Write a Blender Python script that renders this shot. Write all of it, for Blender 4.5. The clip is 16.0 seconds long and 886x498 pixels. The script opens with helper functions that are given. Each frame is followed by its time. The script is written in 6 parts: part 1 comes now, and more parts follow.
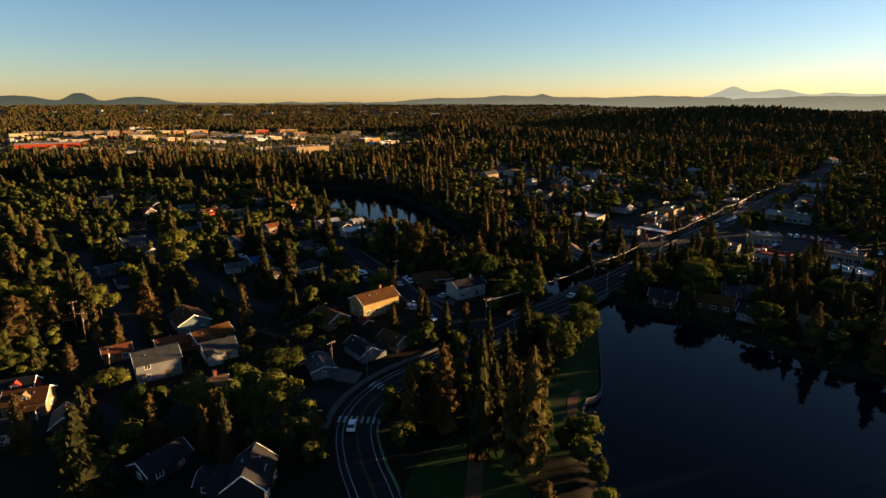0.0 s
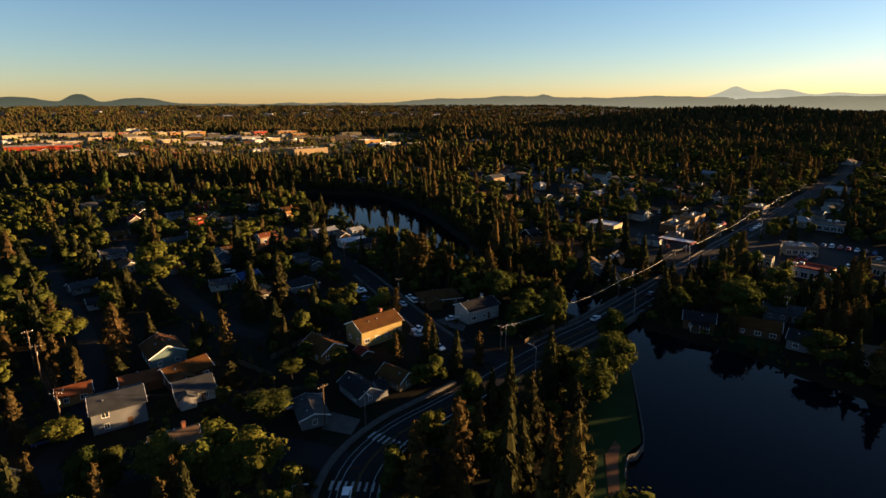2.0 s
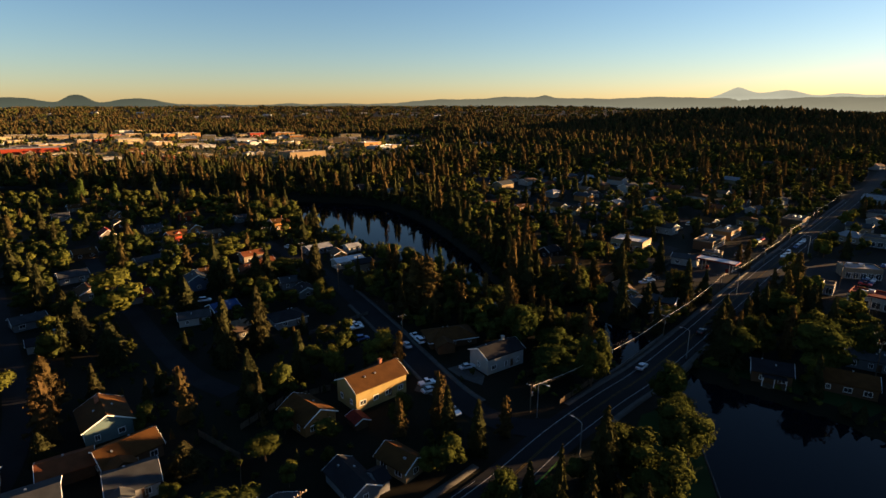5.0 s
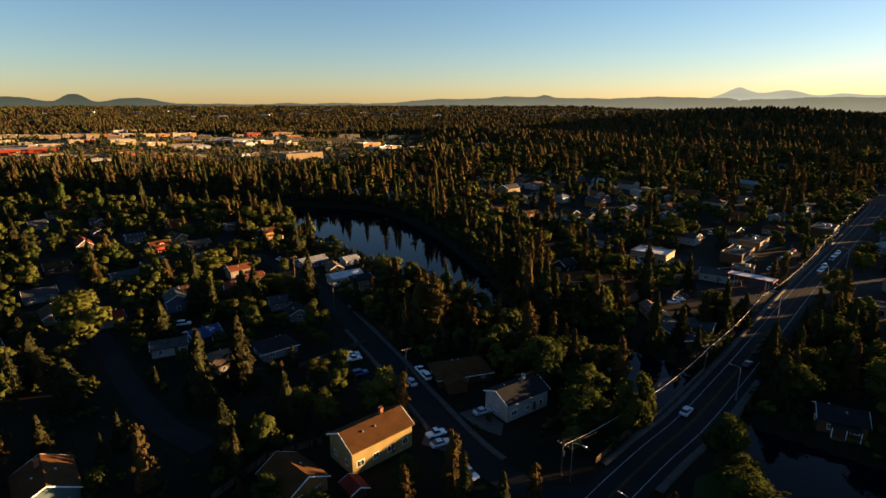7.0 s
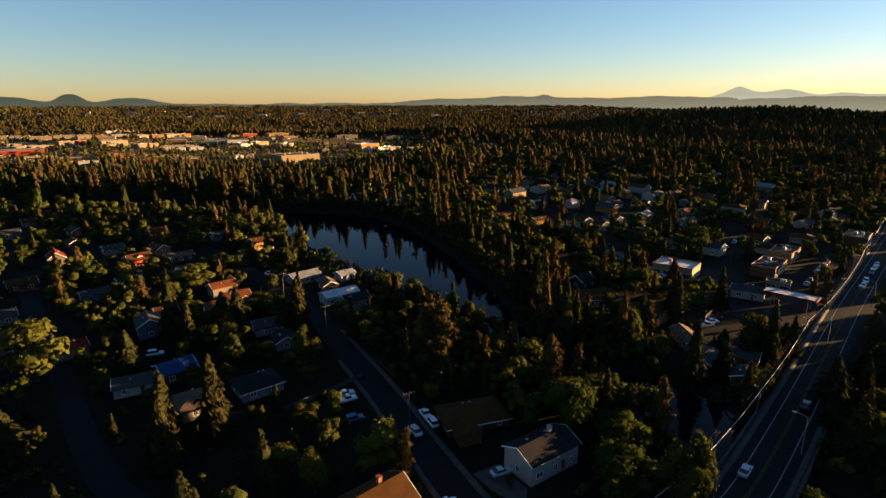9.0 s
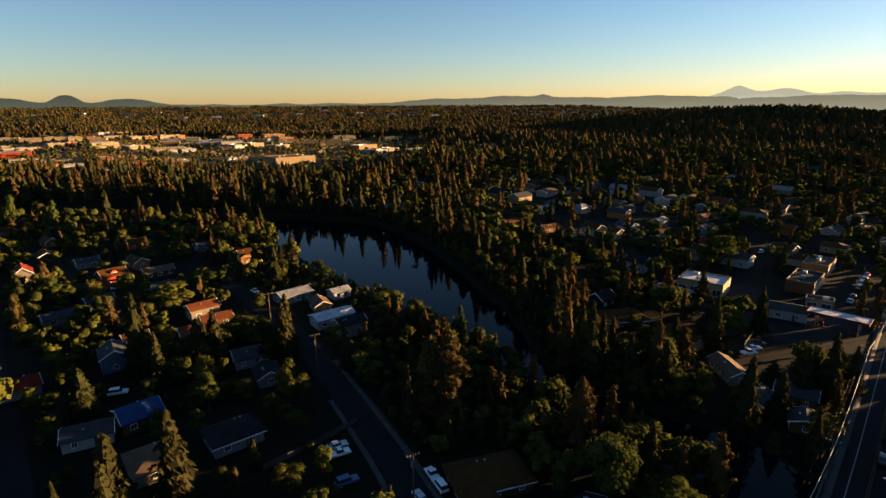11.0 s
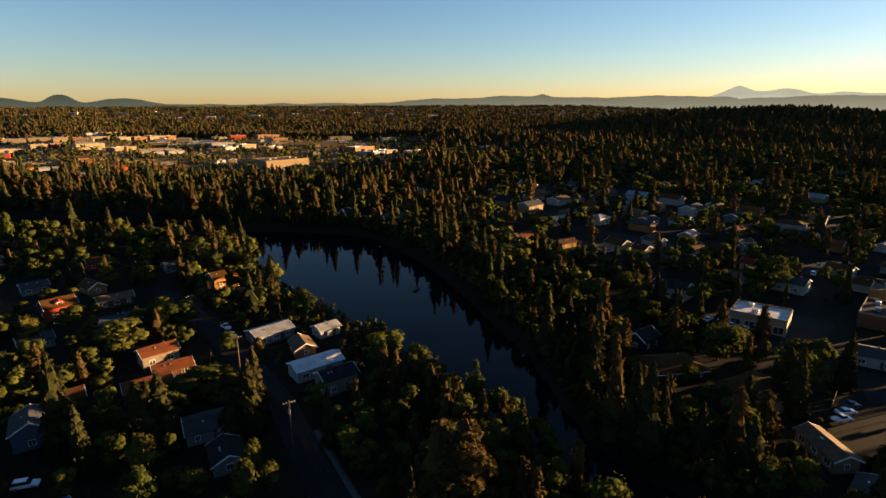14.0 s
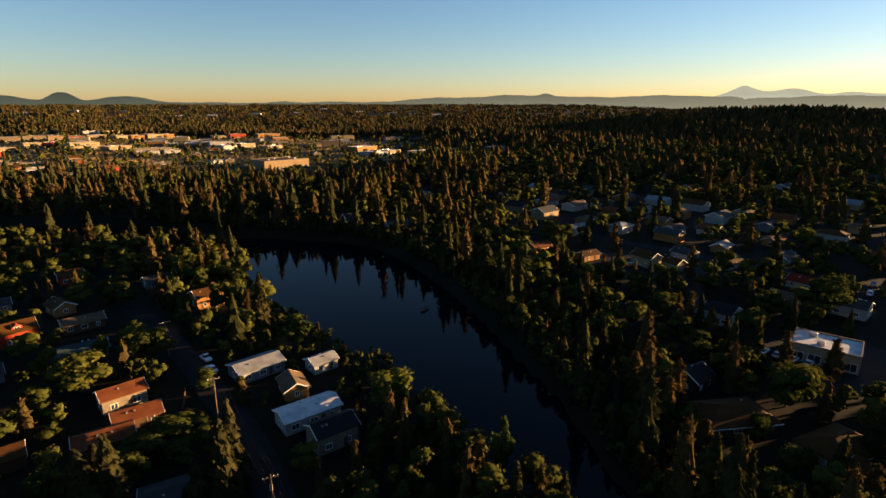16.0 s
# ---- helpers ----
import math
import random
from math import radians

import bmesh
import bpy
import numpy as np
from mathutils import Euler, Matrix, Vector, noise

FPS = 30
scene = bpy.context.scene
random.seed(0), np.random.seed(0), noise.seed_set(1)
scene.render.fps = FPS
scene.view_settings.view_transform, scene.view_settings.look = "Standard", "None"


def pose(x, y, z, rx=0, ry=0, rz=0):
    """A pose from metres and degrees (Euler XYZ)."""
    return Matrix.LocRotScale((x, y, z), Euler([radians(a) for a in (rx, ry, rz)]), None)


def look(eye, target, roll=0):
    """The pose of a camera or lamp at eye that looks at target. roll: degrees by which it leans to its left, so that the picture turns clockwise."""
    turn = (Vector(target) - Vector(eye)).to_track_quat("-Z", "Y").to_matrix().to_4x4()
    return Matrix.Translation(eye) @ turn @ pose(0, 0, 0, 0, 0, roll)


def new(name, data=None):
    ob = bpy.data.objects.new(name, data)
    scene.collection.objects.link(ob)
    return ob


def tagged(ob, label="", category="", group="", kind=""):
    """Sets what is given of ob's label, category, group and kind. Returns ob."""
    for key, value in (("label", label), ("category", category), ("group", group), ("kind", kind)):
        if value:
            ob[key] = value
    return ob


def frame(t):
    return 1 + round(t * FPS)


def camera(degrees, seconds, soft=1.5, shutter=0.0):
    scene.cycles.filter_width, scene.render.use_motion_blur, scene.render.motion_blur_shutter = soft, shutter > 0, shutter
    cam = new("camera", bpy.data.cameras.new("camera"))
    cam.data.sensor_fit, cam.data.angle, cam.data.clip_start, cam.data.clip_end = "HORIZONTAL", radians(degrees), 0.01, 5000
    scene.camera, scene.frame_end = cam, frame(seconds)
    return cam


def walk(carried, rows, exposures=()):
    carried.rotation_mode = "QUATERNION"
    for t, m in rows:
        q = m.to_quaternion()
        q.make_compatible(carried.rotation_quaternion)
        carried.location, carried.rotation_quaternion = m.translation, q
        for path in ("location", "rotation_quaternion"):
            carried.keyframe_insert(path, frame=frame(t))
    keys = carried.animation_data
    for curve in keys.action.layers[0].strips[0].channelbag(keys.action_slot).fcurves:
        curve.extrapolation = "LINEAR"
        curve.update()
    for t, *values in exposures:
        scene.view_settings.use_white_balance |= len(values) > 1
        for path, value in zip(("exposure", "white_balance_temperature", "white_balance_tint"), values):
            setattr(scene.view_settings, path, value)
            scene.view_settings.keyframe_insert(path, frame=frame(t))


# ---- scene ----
cam = camera(77.9, 16.0, soft=1.5)
PATH = [
    (0, (1.505, -0.578, 67.212), (1.471, 1.355, 66.697), -0.0),
    (0.5, (0.967, 5.139, 67.098), (0.932, 7.071, 66.583), -0.0),
    (1, (0.239, 10.796, 67.04), (0.203, 12.728, 66.525), -0.0),
    (1.5, (-0.603, 16.321, 66.959), (-0.638, 18.254, 66.445), -0.0),
    (2, (-1.29, 21.859, 66.895), (-1.327, 23.792, 66.382), -0.1),
    (2.5, (-1.993, 27.407, 66.942), (-2.031, 29.339, 66.429), -0.1),
    (3, (-2.751, 32.817, 66.97), (-2.789, 34.75, 66.458), -0.1),
    (3.5, (-3.567, 38.302, 66.955), (-3.604, 40.235, 66.444), -0.1),
    (4, (-4.12, 44.053, 66.889), (-4.158, 45.987, 66.38), -0.1),
    (6.5, (-7.924, 71.422, 67.291), (-7.959, 73.355, 66.779), 0.0),
    (7, (-8.678, 77.068, 67.258), (-8.712, 79.001, 66.747), 0.0),
    (7.5, (-9.257, 82.53, 67.238), (-9.289, 84.463, 66.726), 0.0),
    (8, (-10.099, 87.875, 67.269), (-10.13, 89.808, 66.757), -0.1),
    (8.5, (-10.771, 93.351, 67.233), (-10.801, 95.285, 66.721), -0.1),
    (9, (-11.255, 98.802, 67.168), (-11.285, 100.735, 66.656), -0.1),
    (11.5, (-14.117, 125.49, 66.909), (-14.142, 127.423, 66.397), -0.3),
    (12, (-14.512, 131.081, 66.866), (-14.538, 133.013, 66.352), -0.3),
    (12.5, (-14.955, 136.9, 66.793), (-14.976, 138.833, 66.28), -0.3),
    (13, (-15.669, 142.668, 66.75), (-15.686, 144.602, 66.237), -0.3),
    (13.5, (-16.287, 148.242, 66.837), (-16.304, 150.175, 66.324), -0.2),
    (14, (-16.915, 153.937, 66.762), (-16.933, 155.87, 66.25), -0.2),
    (14.5, (-17.62, 159.847, 66.697), (-17.642, 161.78, 66.185), -0.1),
    (15, (-18.728, 165.999, 66.563), (-18.752, 167.932, 66.049), -0.0),
    (15.5, (-19.671, 172.008, 66.35), (-19.694, 173.941, 65.836), -0.0),
    (16, (-20.563, 178.02, 66.204), (-20.588, 179.952, 65.689), -0.0),
]
walk(cam, [(t, look(eye, target, roll)) for t, eye, target, roll in PATH])

# ---- light ----
SUN_AZ, SUN_EL = 72.0, 5.2
world = bpy.data.worlds.new("evening_sky")
scene.world = world
world.use_nodes = True
wn, wl = world.node_tree.nodes, world.node_tree.links
wn.clear()
sky = wn.new("ShaderNodeTexSky")
sky.sky_type, sky.sun_disc = "NISHITA", False
sky.sun_elevation, sky.sun_rotation = radians(SUN_EL), radians(SUN_AZ)
sky.altitude, sky.air_density, sky.dust_density, sky.ozone_density = 1100, 1.0, 0.5, 3.0
bg = wn.new("ShaderNodeBackground")
bg.inputs["Strength"].default_value = 0.0345
wo = wn.new("ShaderNodeOutputWorld")
mild = wn.new("ShaderNodeHueSaturation")
mild.inputs["Saturation"].default_value, mild.inputs["Value"].default_value = 1.06, 1.12
tint = wn.new("ShaderNodeMix")
tint.data_type, tint.blend_type = "RGBA", "MULTIPLY"
tint.inputs[0].default_value, tint.inputs[7].default_value = 1.0, (1.25, 1.0, 0.94, 1)
wl.new(sky.outputs["Color"], tint.inputs[6])
wl.new(tint.outputs[2], mild.inputs["Color"])
wl.new(mild.outputs["Color"], bg.inputs["Color"])
wl.new(bg.outputs["Background"], wo.inputs["Surface"])
sun_data = bpy.data.lights.new("sun", "SUN")
sun_data.energy, sun_data.angle, sun_data.color = 5.0, radians(0.6), (1.0, 0.60, 0.27)
sun = new("sun", sun_data)
sa, se = radians(SUN_AZ), radians(SUN_EL)
SUN_DIR = Vector((math.sin(sa) * math.cos(se), math.cos(sa) * math.cos(se), math.sin(se)))
sun.matrix_world = look(SUN_DIR * 300, (0, 0, 0))
scene.view_settings.exposure = 2.76


# ---- materials ----
def mat(name, col, rough=0.85, var=0.25, scale=0.6, fine=9.0, bump=0.15, metal=0.0, spec=0.06, island=0.0, obj=0.0, second=None):
    """A surface with a base colour, coarse stains and fine grain, and a fine relief."""
    m = bpy.data.materials.new(name)
    m.use_nodes = True
    n, l = m.node_tree.nodes, m.node_tree.links
    b = n["Principled BSDF"]
    b.inputs["Roughness"].default_value, b.inputs["Metallic"].default_value = rough, metal
    b.inputs["Specular IOR Level"].default_value = spec
    geo = n.new("ShaderNodeNewGeometry")
    coarse, grain = n.new("ShaderNodeTexNoise"), n.new("ShaderNodeTexNoise")
    for t, s in ((coarse, scale), (grain, fine)):
        t.inputs["Scale"].default_value, t.inputs["Detail"].default_value = s, 3.0
        l.new(geo.outputs["Position"], t.inputs["Vector"])
    mix = n.new("ShaderNodeMix")
    mix.data_type = "RGBA"
    ramp = n.new("ShaderNodeMapRange")
    ramp.inputs["From Min"].default_value, ramp.inputs["From Max"].default_value = 0.35, 0.65
    l.new(coarse.outputs["Fac"], ramp.inputs["Value"])
    l.new(ramp.outputs["Result"], mix.inputs["Factor"])
    low = tuple(c * (1 - var) for c in col)
    mix.inputs[6].default_value, mix.inputs[7].default_value = (*(second or low), 1), (*col, 1)
    value = n.new("ShaderNodeHueSaturation")
    l.new(mix.outputs[2], value.inputs["Color"])
    add = n.new("ShaderNodeMath")
    add.operation = "MULTIPLY_ADD"
    add.inputs[1].default_value, add.inputs[2].default_value = var * 1.2, 1.0 - var * 0.6
    l.new(grain.outputs["Fac"], add.inputs[0])
    last = add
    for source, amount in ((("geo", geo), island), (("obj", None), obj)):
        if amount:
            if source[0] == "geo":
                out = geo.outputs["Random Per Island"]
            else:
                out = n.new("ShaderNodeObjectInfo").outputs["Random"]
            f = n.new("ShaderNodeMath")
            f.operation = "MULTIPLY_ADD"
            f.inputs[1].default_value, f.inputs[2].default_value = amount, 1 - amount / 2
            l.new(out, f.inputs[0])
            g = n.new("ShaderNodeMath")
            g.operation = "MULTIPLY"
            l.new(last.outputs[0], g.inputs[0])
            l.new(f.outputs[0], g.inputs[1])
            last = g
    l.new(last.outputs[0], value.inputs["Value"])
    l.new(value.outputs["Color"], b.inputs["Base Color"])
    if bump:
        bn = n.new("ShaderNodeBump")
        bn.inputs["Strength"].default_value, bn.inputs["Distance"].default_value = bump, 0.05
        l.new(grain.outputs["Fac"], bn.inputs["Height"])
        l.new(bn.outputs["Normal"], b.inputs["Normal"])
    return m


def foliage(name, col, thin=0.3):
    """Leaves or needles: dull, a little light passes through; hue and value vary from tree to tree and leaf to leaf."""
    m = bpy.data.materials.new(name)
    m.use_nodes = True
    n, l = m.node_tree.nodes, m.node_tree.links
    n.remove(n["Principled BSDF"])
    geo, info, hue = n.new("ShaderNodeNewGeometry"), n.new("ShaderNodeObjectInfo"), n.new("ShaderNodeHueSaturation")
    hue.inputs["Color"].default_value = (*col, 1)
    for src, sock, lo, hi in ((info.outputs["Random"], "Hue", 0.475, 0.52), (geo.outputs["Random Per Island"], "Value", 0.84, 1.16)):
        r = n.new("ShaderNodeMapRange")
        r.inputs["To Min"].default_value, r.inputs["To Max"].default_value = lo, hi
        l.new(src, r.inputs["Value"])
        l.new(r.outputs["Result"], hue.inputs[sock])
    # leaf clusters: noise at two scales sets relief and colour, darker in its hollows
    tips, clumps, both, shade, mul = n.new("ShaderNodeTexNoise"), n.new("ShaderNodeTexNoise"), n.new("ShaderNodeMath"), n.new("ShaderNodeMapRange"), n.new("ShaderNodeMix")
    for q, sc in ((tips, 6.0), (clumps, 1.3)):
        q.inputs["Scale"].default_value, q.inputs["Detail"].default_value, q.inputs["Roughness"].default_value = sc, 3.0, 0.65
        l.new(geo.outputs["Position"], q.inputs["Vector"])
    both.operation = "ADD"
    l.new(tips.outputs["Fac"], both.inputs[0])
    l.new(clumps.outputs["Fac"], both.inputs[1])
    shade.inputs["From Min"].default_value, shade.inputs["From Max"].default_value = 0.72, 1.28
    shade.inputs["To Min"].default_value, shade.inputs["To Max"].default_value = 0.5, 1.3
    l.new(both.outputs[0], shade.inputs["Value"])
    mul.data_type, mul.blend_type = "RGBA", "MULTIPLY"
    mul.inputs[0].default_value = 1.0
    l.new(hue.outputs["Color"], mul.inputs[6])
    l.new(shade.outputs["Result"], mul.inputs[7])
    relief = n.new("ShaderNodeBump")
    relief.inputs["Strength"].default_value, relief.inputs["Distance"].default_value = 0.6, 0.28
    l.new(both.outputs[0], relief.inputs["Height"])
    d, t, x = n.new("ShaderNodeBsdfDiffuse"), n.new("ShaderNodeBsdfTranslucent"), n.new("ShaderNodeMixShader")
    x.inputs["Fac"].default_value = thin
    l.new(relief.outputs["Normal"], d.inputs["Normal"])
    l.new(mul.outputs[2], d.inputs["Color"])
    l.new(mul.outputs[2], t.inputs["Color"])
    l.new(d.outputs[0], x.inputs[1])
    l.new(t.outputs[0], x.inputs[2])
    l.new(x.outputs[0], n["Material Output"].inputs["Surface"])
    return m


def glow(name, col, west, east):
    """Far, hazy distance as emission, the air's light and haze painted into its colour."""
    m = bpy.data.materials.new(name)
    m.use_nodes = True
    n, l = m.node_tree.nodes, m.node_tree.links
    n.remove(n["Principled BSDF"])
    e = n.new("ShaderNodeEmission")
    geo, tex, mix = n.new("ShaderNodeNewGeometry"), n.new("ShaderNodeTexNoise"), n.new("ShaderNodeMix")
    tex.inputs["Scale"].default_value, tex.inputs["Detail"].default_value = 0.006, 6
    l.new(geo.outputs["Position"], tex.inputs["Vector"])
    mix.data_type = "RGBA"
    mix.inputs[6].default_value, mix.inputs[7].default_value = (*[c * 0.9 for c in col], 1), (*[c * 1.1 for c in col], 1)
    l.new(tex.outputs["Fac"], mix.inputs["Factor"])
    # painted haze: dimmer in the west, brighter and warmer towards the sun's side
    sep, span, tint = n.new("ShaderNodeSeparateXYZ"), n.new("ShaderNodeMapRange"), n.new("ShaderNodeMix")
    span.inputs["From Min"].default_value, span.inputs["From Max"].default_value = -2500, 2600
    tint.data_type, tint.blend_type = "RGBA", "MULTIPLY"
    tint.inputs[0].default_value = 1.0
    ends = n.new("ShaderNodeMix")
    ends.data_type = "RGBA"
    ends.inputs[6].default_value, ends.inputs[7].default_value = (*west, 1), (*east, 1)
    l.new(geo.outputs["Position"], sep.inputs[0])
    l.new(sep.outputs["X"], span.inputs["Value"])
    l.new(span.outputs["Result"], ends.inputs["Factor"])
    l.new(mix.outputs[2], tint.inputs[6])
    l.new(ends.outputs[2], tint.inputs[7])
    # haze painted stronger at the foot, fading with height
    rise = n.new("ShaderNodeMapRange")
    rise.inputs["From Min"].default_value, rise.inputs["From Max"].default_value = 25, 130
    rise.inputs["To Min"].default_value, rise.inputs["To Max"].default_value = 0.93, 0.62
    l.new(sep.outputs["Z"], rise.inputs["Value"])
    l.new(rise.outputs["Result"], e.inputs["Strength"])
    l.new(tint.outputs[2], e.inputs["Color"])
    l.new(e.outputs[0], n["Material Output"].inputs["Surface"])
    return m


def glass(name, col=(0.02, 0.025, 0.03)):
    m = mat(name, col, rough=0.06, var=0.1, bump=0, spec=0.6)
    return m


M = {
    # ground, asphalt and concrete colours sit below natural: deep shade is painted in
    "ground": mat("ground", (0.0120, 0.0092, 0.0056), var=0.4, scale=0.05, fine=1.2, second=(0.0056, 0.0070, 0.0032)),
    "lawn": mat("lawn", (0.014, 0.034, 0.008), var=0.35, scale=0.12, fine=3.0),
    "dirt": mat("dirt", (0.0998, 0.0530, 0.0281), var=0.35, scale=0.2, fine=3.0),
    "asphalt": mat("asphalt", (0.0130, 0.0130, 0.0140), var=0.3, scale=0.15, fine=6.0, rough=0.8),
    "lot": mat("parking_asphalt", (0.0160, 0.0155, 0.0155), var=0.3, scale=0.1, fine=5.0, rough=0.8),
    "concrete": mat("concrete", (0.070, 0.066, 0.060), var=0.3, scale=0.5, fine=8.0),
    "paint": mat("road_paint", (0.30, 0.30, 0.29), var=0.35, scale=1.5, fine=12.0),
    "yellow_paint": mat("yellow_road_paint", (0.12, 0.08, 0.02), var=0.35, scale=1.5),
    "bike_paint": mat("green_lane_paint", (0.050, 0.120, 0.025), var=0.3, scale=1.5),
    "wood_dark": mat("weathered_timber", (0.096, 0.068, 0.044), var=0.4, scale=1.0, fine=20),
    "metal": mat("galvanised_steel", (0.360, 0.368, 0.376), rough=0.4, var=0.15, metal=0.8),
    "cable": mat("cable_jacket", (0.040, 0.036, 0.032), rough=0.6, var=0.1, bump=0),
    "pale_cable": mat("pale_cable_jacket", (0.46, 0.42, 0.36), rough=0.6, var=0.1, bump=0),
    "bark": mat("bark", (0.088, 0.056, 0.036), var=0.4, scale=1.5, fine=14, bump=0.5),
    "bark_red": mat("pine_bark", (0.160, 0.080, 0.044), var=0.4, scale=1.5, fine=12, bump=0.5),
    "brick": mat("brick", (0.240, 0.096, 0.056), var=0.35, scale=1.5, fine=16),
    "rubber": mat("rubber", (0.02, 0.02, 0.02), rough=0.8, var=0.1),
    "rim": mat("alloy", (0.5, 0.5, 0.5), rough=0.3, metal=0.9, var=0.05),
    "glass": glass("window_glass"),
    "trim": mat("white_trim", (0.72, 0.7, 0.66), var=0.12, scale=0.8),
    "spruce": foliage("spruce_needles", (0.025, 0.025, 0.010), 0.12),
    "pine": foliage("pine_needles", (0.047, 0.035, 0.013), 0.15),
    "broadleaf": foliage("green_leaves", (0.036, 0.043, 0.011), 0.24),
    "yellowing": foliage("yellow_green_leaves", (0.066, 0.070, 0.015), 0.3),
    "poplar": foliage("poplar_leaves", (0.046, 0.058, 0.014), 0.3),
    "grassland": mat("dry_grass", (0.16, 0.105, 0.038), var=0.45, scale=0.02, fine=0.4, second=(0.040, 0.044, 0.018)),
}
ROOF = {
    "brown": (0.060, 0.026, 0.007), "grey": (0.037, 0.039, 0.041), "dark": (0.015, 0.015, 0.017), "rust": (0.115, 0.037, 0.014),
    "pale": (0.190, 0.195, 0.205), "blue": (0.017, 0.044, 0.122), "teal": (0.031, 0.048, 0.050), "tan": (0.101, 0.067, 0.041), "red": (0.142, 0.017, 0.010),
    "white": (0.480, 0.485, 0.490),
}
WALL = {
    "white": (0.248, 0.242, 0.227), "cream": (0.227, 0.183, 0.103), "yellow": (0.220, 0.161, 0.063), "beige": (0.165, 0.132, 0.095), "grey": (0.125, 0.128, 0.132),
    "teal": (0.088, 0.125, 0.121), "red": (0.230, 0.034, 0.016), "brown": (0.074, 0.041, 0.022), "blue": (0.059, 0.080, 0.117), "black": (0.018, 0.018, 0.020),
    "orange": (0.202, 0.100, 0.033), "tan": (0.183, 0.132, 0.074),
}
for k, c in ROOF.items():
    M["roof_" + k] = mat("roofing_" + k, c, rough=0.75, var=0.3, scale=0.5, fine=6.0)
for k, c in WALL.items():
    M["wall_" + k] = mat("siding_" + k, c, rough=0.75, var=0.18, scale=0.4, fine=7.0)


def water_material():
    m = bpy.data.materials.new("still_water")
    m.use_nodes = True
    n, l = m.node_tree.nodes, m.node_tree.links
    b = n["Principled BSDF"]
    b.inputs["Base Color"].default_value = (0.002, 0.003, 0.005, 1)
    b.inputs["Roughness"].default_value, b.inputs["IOR"].default_value, b.inputs["Specular IOR Level"].default_value = 0.04, 1.33, 0.095
    geo, tex, bump = n.new("ShaderNodeNewGeometry"), n.new("ShaderNodeTexNoise"), n.new("ShaderNodeBump")
    tex.inputs["Scale"].default_value, tex.inputs["Detail"].default_value = 0.9, 4
    bump.inputs["Strength"].default_value, bump.inputs["Distance"].default_value = 0.12, 0.05
    l.new(geo.outputs["Position"], tex.inputs["Vector"])
    l.new(tex.outputs["Fac"], bump.inputs["Height"])
    l.new(bump.outputs["Normal"], b.inputs["Normal"])
    return m


M["water"] = water_material()


# ---- builders ----
def np_mesh(name, verts, faces):
    """A mesh from arrays of corners and of faces with one count of corners."""
    me = bpy.data.meshes.new(name)
    verts, faces = np.asarray(verts, np.float32), np.asarray(faces, np.int32)
    k = faces.shape[1]
    me.vertices.add(len(verts))
    me.vertices.foreach_set("co", verts.ravel())
    me.loops.add(faces.size)
    me.loops.foreach_set("vertex_index", faces.ravel())
    me.polygons.add(len(faces))
    me.polygons.foreach_set("loop_start", np.arange(0, faces.size, k, dtype=np.int32))
    me.update(calc_edges=True)
    return me


def linked(name, me, material, parent=None, label="", at=None):
    if material and not me.materials:
        me.materials.append(material)
    ob = new(name, me)
    ob.parent = parent
    if at is not None:
        ob.matrix_basis = at
    if label:
        tagged(ob, label)
    return ob


def part(name, bm, material, parent=None, label="", at=None):
    me = bpy.data.meshes.new(name)
    bm.to_mesh(me)
    bm.free()
    return linked(name, me, material, parent, label, at)


def thing(name, label, category, m=None, group="", kind=""):
    ob = new(name)
    if m is not None:
        ob.matrix_basis = m
    return tagged(ob, label, category, group, kind)


def box(bm, x0, y0, z0, x1, y1, z1, bevel=0.0):
    r = bmesh.ops.create_cube(bm, size=1.0, matrix=Matrix.Translation(((x0 + x1) / 2, (y0 + y1) / 2, (z0 + z1) / 2)) @ Matrix.Diagonal((x1 - x0, y1 - y0, z1 - z0, 1)))
    if bevel:
        edges = list({e for v in r["verts"] for e in v.link_edges})
        bmesh.ops.bevel(bm, geom=edges, offset=bevel, segments=1, affect="EDGES")
    return bm


def boxed(*a, bevel=0.0):
    return box(bmesh.new(), *a, bevel=bevel)


def rod(bm, a, b, r0, r1, n=7):
    """A tapered round bar from a to b."""
    a, b = Vector(a), Vector(b)
    d = b - a
    m = Matrix.Translation((a + b) / 2) @ d.to_track_quat("Z", "Y").to_matrix().to_4x4()
    bmesh.ops.create_cone(bm, cap_ends=True, segments=n, radius1=r0, radius2=r1, depth=d.length, matrix=m)
    return bm


def prism(bm, outline, depth_axis, d0, d1):
    """An outline of (u, z), pushed from d0 to d1 along x or y."""
    put = (lambda u, z, d: (d, u, z)) if depth_axis == "x" else (lambda u, z, d: (u, d, z))
    a = [bm.verts.new(put(u, z, d0)) for u, z in outline]
    b = [bm.verts.new(put(u, z, d1)) for u, z in outline]
    bm.faces.new(a)
    bm.faces.new(b[::-1])
    for i in range(len(a)):
        j = (i + 1) % len(a)
        bm.faces.new((a[i], b[i], b[j], a[j]))
    bmesh.ops.recalc_face_normals(bm, faces=bm.faces)
    return bm


